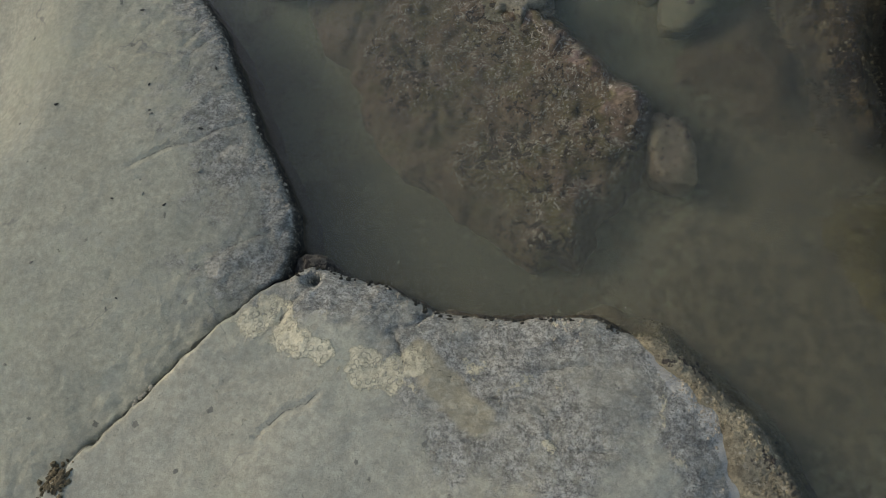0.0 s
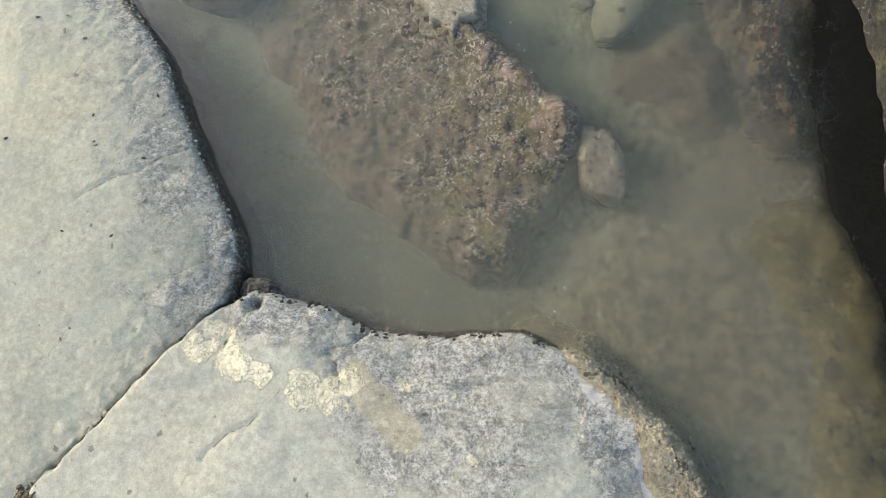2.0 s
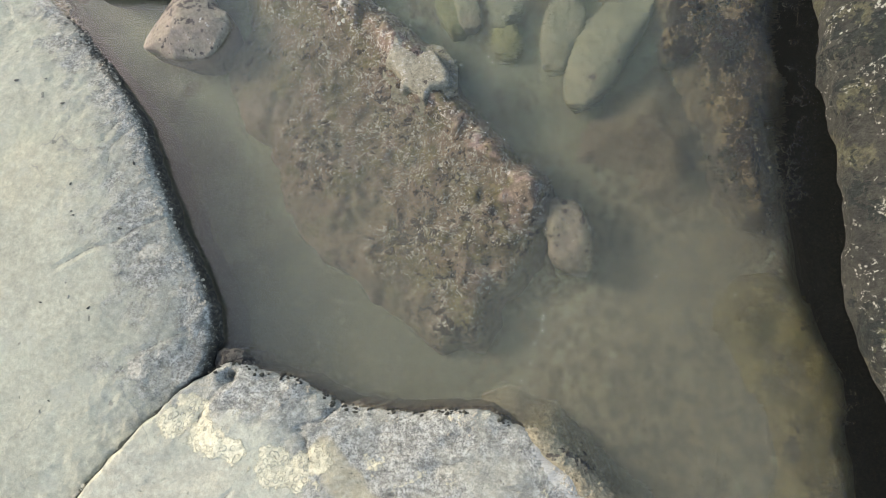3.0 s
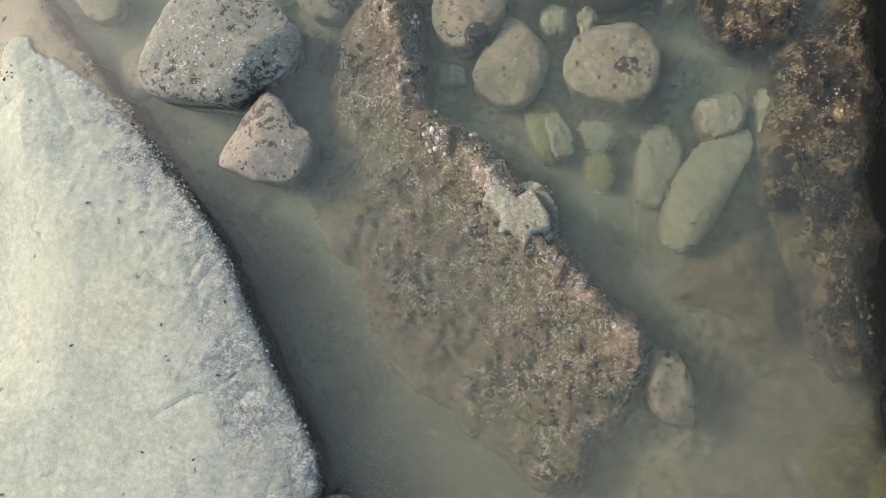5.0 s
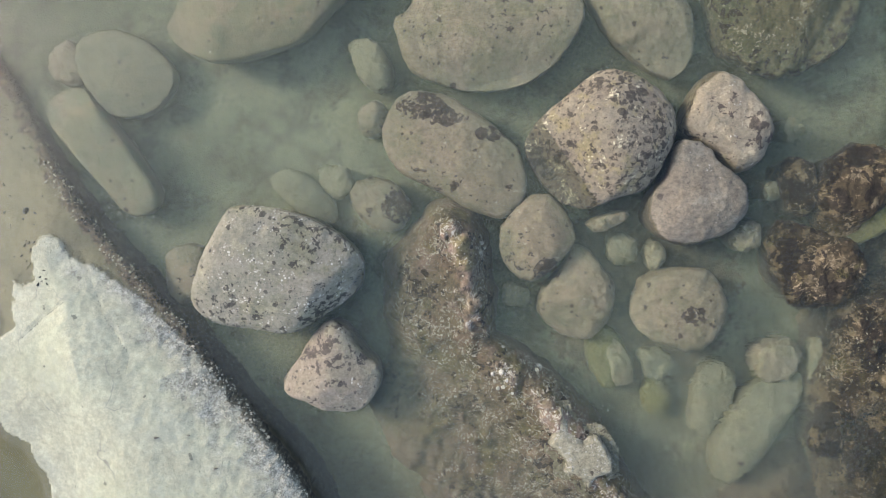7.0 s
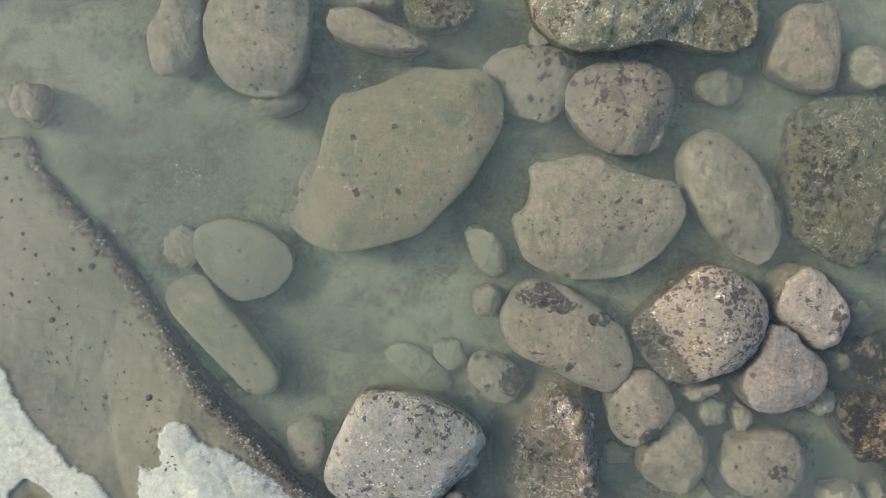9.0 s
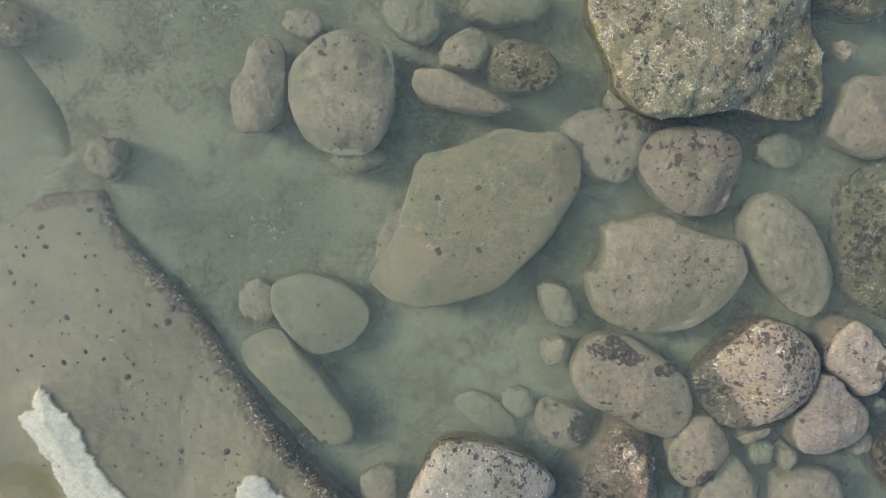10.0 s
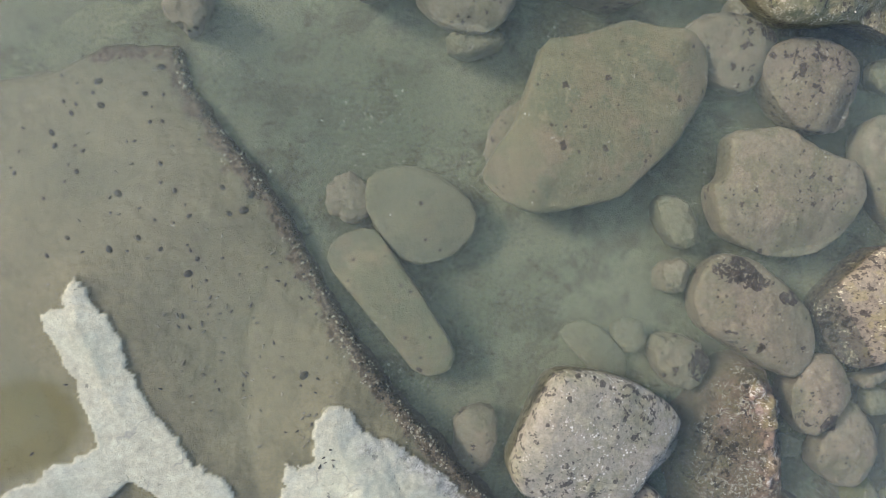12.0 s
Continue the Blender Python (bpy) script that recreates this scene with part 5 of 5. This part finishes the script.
    (S, "long green weedy stone at the reef's edge", [(0.88, 2.10), (0.97, 2.16), (1.09, 2.19), (1.08, 2.11), (0.96, 2.04), (0.89, 2.02)], -0.02, -0.07, -0.30, OLIVE, {}),
    (S, "small grey stone near a spotted boulder", [(0.67, 2.44), (0.73, 2.47), (0.77, 2.42), (0.71, 2.38)], -0.04, -0.09, -0.30, GREEN, {}),
    (S, "little grey stone between boulders", [(0.64, 2.24), (0.68, 2.26), (0.71, 2.20), (0.65, 2.18)], -0.07, -0.12, -0.30, GREEN, {}),
    (S, "dim round stone with one dark dot", [(0.10, 3.34), (0.20, 3.37), (0.29, 3.30), (0.23, 3.22), (0.11, 3.25)], -0.12, -0.17, -0.30, GREEN, {}),
    (S, "small brownish stone under a crusted boulder", [(-0.53, 3.53), (-0.47, 3.53), (-0.46, 3.44), (-0.53, 3.44)], -0.08, -0.13, -0.30, PINK, {}),
    (S, "dim flat stone against a yellowish boulder", [(-1.40, 3.05), (-1.28, 3.14), (-1.24, 2.98), (-1.34, 2.83), (-1.43, 2.90)], -0.11, -0.16, -0.30, BEIGE, {}),
    (S, "reddish-brown stone half under an oval stone", [(-1.95, 2.83), (-1.86, 2.86), (-1.78, 2.74), (-1.87, 2.67), (-1.96, 2.72)], -0.15, -0.19, -0.30, PATCHED, {}),
    (S, "greenish broad stone under water", [(-1.05, 3.84), (-0.94, 3.92), (-0.76, 3.88), (-0.77, 3.79), (-0.94, 3.76), (-1.05, 3.79)], -0.07, -0.13, -0.30, GREEN, {}),
    (S, "rounded pinkish stone beside a squarish boulder", [(0.64, 3.39), (0.70, 3.42), (0.77, 3.37), (0.77, 3.27), (0.70, 3.25), (0.63, 3.30)], -0.02, -0.07, -0.30, PINK, {}),
    (S, "pale elongated stone dim on the pool bed", [(-1.14, 2.32), (-1.02, 2.35), (-0.89, 2.24), (-0.87, 2.15), (-0.97, 2.14), (-1.09, 2.25)], -0.16, -0.20, -0.30, GREEN, {}),
    (S, "pinkish stone behind a crusted boulder", [(0.77, 3.36), (0.89, 3.36), (0.91, 3.25), (0.80, 3.24)], -0.03, -0.08, -0.30, PINK, {}),
    (S, "dark stone beside the sunken slab", [(-2.73, 3.86), (-2.62, 3.87), (-2.56, 3.79), (-2.61, 3.70), (-2.74, 3.70)], -0.09, -0.14, -0.30, CRUSTED, {}),
    (S, "small pale stone in the shade of boulders", [(-0.25, 1.91), (-0.16, 1.90), (-0.15, 1.82), (-0.25, 1.82)], -0.13, -0.18, -0.30, GREEN, {}),
    (S, "yellow-green weedy stone on the pool bed", [(0.05, 1.76), (0.17, 1.72), (0.21, 1.58), (0.13, 1.48), (0.05, 1.60)], -0.13, -0.18, -0.30, OLIVE, {}),
    (S, "square olive stone on the pool bed", [(0.25, 1.53), (0.35, 1.52), (0.36, 1.40), (0.26, 1.41)], -0.15, -0.19, -0.30, OLIVE, {}),
    (S, "ochre mottled stone at the reef's edge", [(0.80, 1.39), (0.86, 1.43), (0.93, 1.37), (0.89, 1.29), (0.81, 1.30)], -0.03, -0.08, -0.30, REEF, {}),
    (B, "ochre boulder with dark weed on top", [(0.83, 2.31), (0.94, 2.37), (1.03, 2.33), (1.04, 2.23), (0.97, 2.12), (0.91, 2.06), (0.82, 2.07), (0.79, 2.23)], 0.02, -0.05, -0.30, REEF, dict(lump=0.014)),
    (B, "dark weedy rock with ochre barnacle curls", [(0.65, 2.11), (0.74, 2.11), (0.92, 2.04), (0.97, 1.95), (0.88, 1.84), (0.74, 1.80), (0.66, 1.91), (0.64, 2.02)], 0.015, -0.05, -0.30, REEF, dict(lump=0.016)),
    (S, "dark crusted lump of rock at the pale rock's rim", [(-0.68, 0.375), (-0.65, 0.40), (-0.61, 0.415), (-0.55, 0.40), (-0.53, 0.37), (-0.555, 0.335), (-0.59, 0.33), (-0.63, 0.345)], 0.035, -0.01, -0.30, DARK_CRUST, dict(lump=0.012)),
    (S, "small beige stone between boulders", [(0.34, 3.70), (0.41, 3.69), (0.43, 3.63), (0.37, 3.62)], -0.04, -0.09, -0.30, BEIGE, {}),
]
crusted = []
for n, (name, label, corners, top, wide, foot, material, more) in enumerate(STONES):
    if 0.0 <= top < 0.06 and (material in (PINK, BEIGE, PATCHED, CRUSTED) or corners[0][1] > 2.9):
        top, wide = -0.012, min(wide, -0.07)
    made = boulder(name, label, corners, top, wide, foot, material, category=name, group="stones in the pool", seed=n * 0.61, **more)
    if material in (CRUSTED, WHITE_SPOT, GREY_PALE) and len(corners) > 7:
        crusted.append((made, material))

# ---- small life and gravel ----
def limpet_mesh(name, radius, tall, material, sides=12):
    rng = np.random.RandomState(int(radius * 1e5))
    v, f = [(0.15 * radius, 0, tall)], []
    for r, h in ((0.35, 0.8), (0.75, 0.4), (1.0, 0.0)):
        v += [(r * radius * (1 + 0.1 * rng.rand()) * math.cos(a), 0.85 * r * radius * (1 + 0.1 * rng.rand()) * math.sin(a), tall * h) for a in np.linspace(0, 2 * math.pi, sides, endpoint=False)]
    f += [(0, 1 + k, 1 + (k + 1) % sides) for k in range(sides)]
    for a in range(2):
        f += [(1 + a * sides + k, 1 + (a + 1) * sides + k, 1 + (a + 1) * sides + (k + 1) % sides, 1 + a * sides + (k + 1) % sides) for k in range(sides)]
    return mesh_of(name, v, f, material)


def snail_mesh(name, size, material, sides=8):
    """A small pointed whorled shell lying on its side."""
    v, f = [], []
    for r, x in ((0.1, -1.0), (0.45, -0.6), (0.38, -0.45), (0.75, -0.05), (0.62, 0.1), (0.85, 0.5), (0.5, 0.9), (0.05, 1.0)):
        v += [(size * x, 0.6 * size * r * math.cos(a), 0.6 * size * (r * math.sin(a) + 0.7)) for a in np.linspace(0, 2 * math.pi, sides, endpoint=False)]
    for a in range(7):
        f += [(a * sides + k, a * sides + (k + 1) % sides, (a + 1) * sides + (k + 1) % sides, (a + 1) * sides + k) for k in range(sides)]
    return mesh_of(name, v, f, material)


def slab_level(p):
    p = np.array(p, float)
    return slab_top(p, np.maximum(depth_in(p, slab_outline)[0], 0))


def scatter(rng, count, box, keep):
    p = np.stack([rng.uniform(box[0], box[1], count), rng.uniform(box[2], box[3], count)], 1)
    return p[keep(p)]


rng = np.random.RandomState(5)
limpets = [limpet_mesh("limpet", r, 0.45 * r, SHELL_DARK) for r in (0.009, 0.012, 0.015)]
LIMPETS = [(-2.66, 2.62), (-2.35, 2.69), (-2.20, 2.71), (-2.36, 2.235), (-2.26, 2.78), (-2.18, 2.76), (-2.68, 2.78), (-2.73, 2.73), (-2.35, 2.52), (-2.30, 2.50), (-2.72, 2.92),
           (-2.69, 3.01), (-2.77, 2.67), (-2.71, 2.57), (-2.54, 2.75), (-2.43, 2.97), (-2.48, 3.05), (-2.65, 2.81), (-2.39, 2.67), (-2.24, 2.70), (-2.01, 2.21), (-2.02, 2.18)]
more = scatter(rng, 70, (-3.0, -2.3, 2.55, 3.2), lambda p: (depth_in(p, slab_outline)[0] > 0.03) & (rng.rand(len(p)) < 0.35 + 0.5 * (p[:, 1] > 2.8)))
places = np.concatenate([np.array(LIMPETS), more])
for n, (p, z) in enumerate(zip(places, slab_level(places))):
    ob = new("limpet", limpets[n % 3 if n < 22 else rng.randint(0, 2)])
    ob.matrix_world = pose(p[0], p[1], z - 0.001, 0, 0, rng.uniform(0, 360)) @ Matrix.Diagonal((*(rng.uniform(0.45, 1.15) * np.array([1, rng.uniform(0.75, 1), 1])), 1))
    tagged(ob, "small dark limpet clinging to the wet slab", "limpet", "limpets on the slab")
snails = [snail_mesh("sea_snail", r, m) for r, m in ((0.006, SHELL_PALE), (0.008, SHELL_PALE), (0.007, SHELL_DARK))]
wet = lambda p: (depth_in(p, slab_outline)[0] > 0.02) & (depth_in(p, DRY)[0] < -0.01)
spots = [scatter(rng, 90, (-2.75, -1.75, 2.0, 3.2), wet), scatter(rng, 60, (-2.35, -1.75, 2.0, 2.6), wet)]
for x, y, r, n in ((-2.26, 2.42, 0.05, 10), (-2.20, 2.19, 0.03, 8), (-1.91, 1.96, 0.02, 6), (-2.36, 2.40, 0.03, 6), (-2.02, 2.02, 0.03, 6)):
    spots.append(np.array([x, y]) + rng.normal(size=(n, 2)) * r)
spots.append(scatter(rng, 26, (-1.7, -0.9, 0.0, 1.6), lambda p: (depth_in(p, slab_outline)[0] > 0.05) & (depth_in(p, DRY)[0] > 0.1)))
places = np.concatenate(spots)
for p, z in zip(places, slab_level(places)):
    ob = new("sea_snail", snails[rng.randint(0, 3)])
    ob.matrix_world = pose(p[0], p[1], z - 0.001, 0, 0, rng.uniform(0, 360)) @ Matrix.Diagonal((*([rng.uniform(0.7, 1.2)] * 3), 1))
    tagged(ob, "tiny sea snail shell on the slab", "sea snail", "snails on the slab")


def grains(name, places, sizes, material, label, category, squash=0.6, seed=1, parent=None):
    """Many small uneven lumps as one mesh."""
    rng = np.random.RandomState(seed)
    base = np.array([(0, 0, 1), (0.9, 0, 0.3), (0.28, 0.85, 0.3), (-0.72, 0.53, 0.3), (-0.72, -0.53, 0.3), (0.28, -0.85, 0.3), (1.0, 0.3, -0.5), (-0.2, 1.0, -0.5), (-1.0, 0.0, -0.5), (-0.2, -1.0, -0.5)])
    tri = [(0, 1, 2), (0, 2, 3), (0, 3, 4), (0, 4, 5), (0, 5, 1), (1, 6, 2), (2, 6, 7), (2, 7, 3), (3, 7, 8), (3, 8, 4), (4, 8, 9), (4, 9, 5), (5, 9, 1), (1, 9, 6)]
    v, f = [], []
    for p, r in zip(places, sizes):
        a = rng.uniform(0, 6.28)
        b = base * rng.uniform(0.7, 1.3, (10, 3)) * (r, r * rng.uniform(0.6, 1.0), r * squash)
        v.append(np.c_[b[:, 0] * math.cos(a) - b[:, 1] * math.sin(a), b[:, 0] * math.sin(a) + b[:, 1] * math.cos(a), b[:, 2]] + p)
        f += [(i + 10 * (len(v) - 1), j + 10 * (len(v) - 1), k + 10 * (len(v) - 1)) for i, j, k in tri]
    me = mesh_of(name, np.concatenate(v), f, material, smooth=False)
    return part(name, me, parent, label, kind="stuff") if parent else tagged(new(name, me), label, category, kind="stuff")


def on_top(q, top, outline):
    d = depth_in(q, outline)[0]
    keep = d > 0.005
    q = q[keep]
    return np.c_[q, top(q, d[keep])]


def along_line(line, count, spread):
    line = np.array(line, float)
    step = np.r_[0, np.cumsum(np.hypot(*np.diff(line, axis=0).T))]
    s = rng.uniform(0, step[-1], count)
    return np.stack([np.interp(s, step, line[:, k]) for k in (0, 1)], 1) + rng.normal(size=(count, 2)) * spread


middle_line = rounded(MIDDLE)
clumps = along_line(RIDGE, 90, 0.11)
q = np.concatenate([along_line(RIDGE, 250, 0.12)] + [c + rng.normal(size=(rng.randint(3, 16), 2)) * rng.uniform(0.008, 0.03) for c in clumps])
p = on_top(q, middle_top, middle_line)
grains("barnacle_cluster", p, rng.uniform(0.0015, 0.005, len(p)), BARNACLE, "pale barnacles scattered over the brown rock", "barnacles", seed=2, parent=middle)
p = on_top(np.array([(-0.27, 1.70), (-0.26, 1.69), (-0.20, 1.66), (-0.14, 1.60), (-0.13, 1.61), (-0.30, 1.60), (-0.29, 1.57), (-0.27, 1.61), (-0.25, 1.58), (-0.28, 1.545), (-0.26, 1.55), (-0.23, 1.53), (-0.33, 2.06), (-0.335, 2.03), (-0.32, 2.04)]), middle_top, middle_line)
shells = [limpet_mesh("shell", r, 0.5 * r, SHELL_WHITE, 9) for r in (0.007, 0.009, 0.011)]
for n, at in enumerate(p):
    ob = part("shell", shells[n % 3], middle, "white broken shell")
    ob.matrix_local = pose(at[0], at[1], at[2] + 0.001, rng.uniform(-25, 25), rng.uniform(-25, 25), rng.uniform(0, 360))
edge = [a for a in SLAB[2:14]]
q = np.concatenate([along_line(edge, 2600, 0.028), along_line(SLAB[9:20], 1900, 0.035)])
p = on_top(q, slab_top, slab_outline)
p = p[fbm(p, 0.06, 3, seed=50) + 0.5 * rng.rand(len(p)) > 0.22]
grains("barnacle_fringe", p, 0.0015 + 0.005 * rng.rand(len(p)) ** 2.5, BARNACLE, "barnacles and broken shells along the slab's edge", "barnacles", seed=4, parent=slab)
p = on_top(np.concatenate([along_line(SLAB[:20], 2600, 0.013)]), slab_top, slab_outline)
p = p[p[:, 2] < 0.022]
grains("weed_fringe", p, rng.uniform(0.003, 0.008, len(p)), WEED, "short dark weed tufts along the slab's edge", "seaweed", squash=0.9, seed=5, parent=slab)
q = np.concatenate([along_line(FRONT[:16], 900, 0.03), along_line([(0.37, 0.12), (0.46, 0.0), (0.52, -0.12), (0.53, -0.25)], 700, 0.025)])
p = on_top(q, front_top, front_outline)
p = p[fbm(p, 0.06, 3, seed=51) + 0.5 * rng.rand(len(p)) > 0.2]
grains("barnacle_crust", p, 0.0015 + 0.005 * rng.rand(len(p)) ** 2.5, BARNACLE, "white barnacle crust along the pale rock", "barnacles", seed=6, parent=front)
p = on_top(along_line([(0.36, 0.2), (0.50, 0.07), (0.61, -0.06), (0.66, -0.3)], 1100, 0.045), apron_top, rounded(APRON))
weeds = on_top(np.concatenate([along_line(FRONT[:16], 900, 0.010), along_line([(0.20, 0.235), (0.32, 0.19), (0.42, 0.11)], 500, 0.016)]), front_top, front_outline)
weeds = weeds[fbm(weeds, 0.10, 3, seed=52) + 0.3 * rng.rand(len(weeds)) > 0.12]
grains("weed_fringe", weeds, rng.uniform(0.003, 0.008, len(weeds)), WEED, "short dark weed tufts along the pale rock's edge", "seaweed", squash=0.9, seed=15, parent=front)
grains("barnacle_patch", p, rng.uniform(0.003, 0.008, len(p)), OCHRE, "olive and pale barnacles on the low rock", "barnacles", seed=7, parent=low)
for made, material in crusted:
    co = np.array([v.co for v in made.data.vertices])
    up = np.array([v.normal.z for v in made.data.vertices])
    spot = (up > 0.15) & (co[:, 2] > 0.55 * co[:, 2].max()) & (fbm(co + np.array(made.location), 0.09, 3, seed=70) > (0.0 if material == CRUSTED else 0.15))
    pick = co[spot]
    pick = pick[rng.rand(len(pick)) < min(1.0, 260 / max(len(pick), 1))]
    if len(pick) > 10:
        pick = pick + rng.normal(size=pick.shape) * (0.006, 0.006, 0.0005)
        grains("barnacles", pick + np.array(made.location), 0.0012 + 0.004 * rng.rand(len(pick)) ** 2, BARNACLE, "small pale barnacles", "barnacles", seed=9, parent=made)

q = np.stack([rng.uniform(-2.3, 1.0, 20000), rng.uniform(0.2, 4.0, 20000)], 1)
q = q[fbm(np.c_[q, 0 * q[:, 0]], 0.5, 3, seed=30) + 0.4 * rng.rand(len(q)) > 0.20 + 0.35 * ramp(-q[:, 1], -1.2, -0.7)]
grains("gravel", np.c_[q, bed_level(q)], rng.uniform(0.0012, 0.0034, len(q)) * rng.choice([0.7, 1.0, 1.2, 1.9], len(q)), GRAVEL, "fine pale gravel and shell bits on the pool bed", "gravel", seed=8)
q = along_line([c for c in CRACK if c[1] > -0.9], 260, 0.006)
d = depth_in(q, slab_outline)[0]
top = np.where(d > 0, slab_top(q, np.maximum(d, 0)), front_top(q, np.maximum(-d, 0)))
keep = fbm(np.c_[q, top], 0.12, 3, seed=80) > 0.05
grains("pebbles", np.c_[q, top - 0.002][keep], 0.002 + 0.006 * rng.rand(keep.sum()) ** 2, BARNACLE, "small pale pebbles caught in the crack", "pebbles", seed=10)
q = np.array([-1.195, -0.215]) + rng.normal(size=(160, 2)) * (0.022, 0.018)
d = depth_in(q, slab_outline)[0]
top = np.where(d > 0, slab_top(q, np.maximum(d, 0)), front_top(q, np.maximum(-d, 0)))
tagged(grains("dry_weed_tuft", np.c_[q, top + 0.004 * rng.rand(len(q))], rng.uniform(0.003, 0.009, len(q)), DRY_WEED, "crumbled brown dry weed lying across the crack", "seaweed", seed=11), "crumbled brown dry weed lying across the crack", "seaweed", kind="stuff")
reef_line = rounded(REEF_LINE)
q = np.stack([rng.uniform(0.75, 1.25, 6500), rng.uniform(0.7, 2.3, 6500)], 1)
lay = fbm(np.c_[q, 0 * q[:, 0]], 0.16, 4, 0.6, seed=90)
p = on_top(q[(lay > 0.10) & (rng.rand(len(q)) < 0.8)], reef_top, reef_line)
grains("weed_patch", p, rng.uniform(0.003, 0.010, len(p)), WEED, "short dark weed growing in patches", "seaweed", squash=0.8, seed=12, parent=reef)
p = on_top(q[(lay < -0.05) & (rng.rand(len(q)) < 0.35)], reef_top, reef_line)
grains("barnacle_patch", p, 0.0015 + 0.005 * rng.rand(len(p)) ** 2, OCHRE, "ochre barnacles between the weed", "barnacles", seed=13, parent=reef)
# Sun glints on the ripples are imitated by tiny white grains on the water.
q = np.concatenate([np.array([0.05, 0.95]) + rng.normal(size=(150, 2)) * (0.22, 0.26), np.array([0.1, 0.45]) + rng.normal(size=(40, 2)) * (0.3, 0.12), np.array([0.25, 1.75]) + rng.normal(size=(25, 2)) * (0.1, 0.2)])
q = q[(depth_in(q, front_outline)[0] < -0.03) & (depth_in(q, slab_outline)[0] < -0.03)]
grains("glint_specks", np.c_[q, np.full(len(q), 0.0005)], rng.uniform(0.0008, 0.0020, len(q)), SHELL_WHITE, "tiny white bubbles drifting on the water", "bubbles", squash=0.8, seed=14)
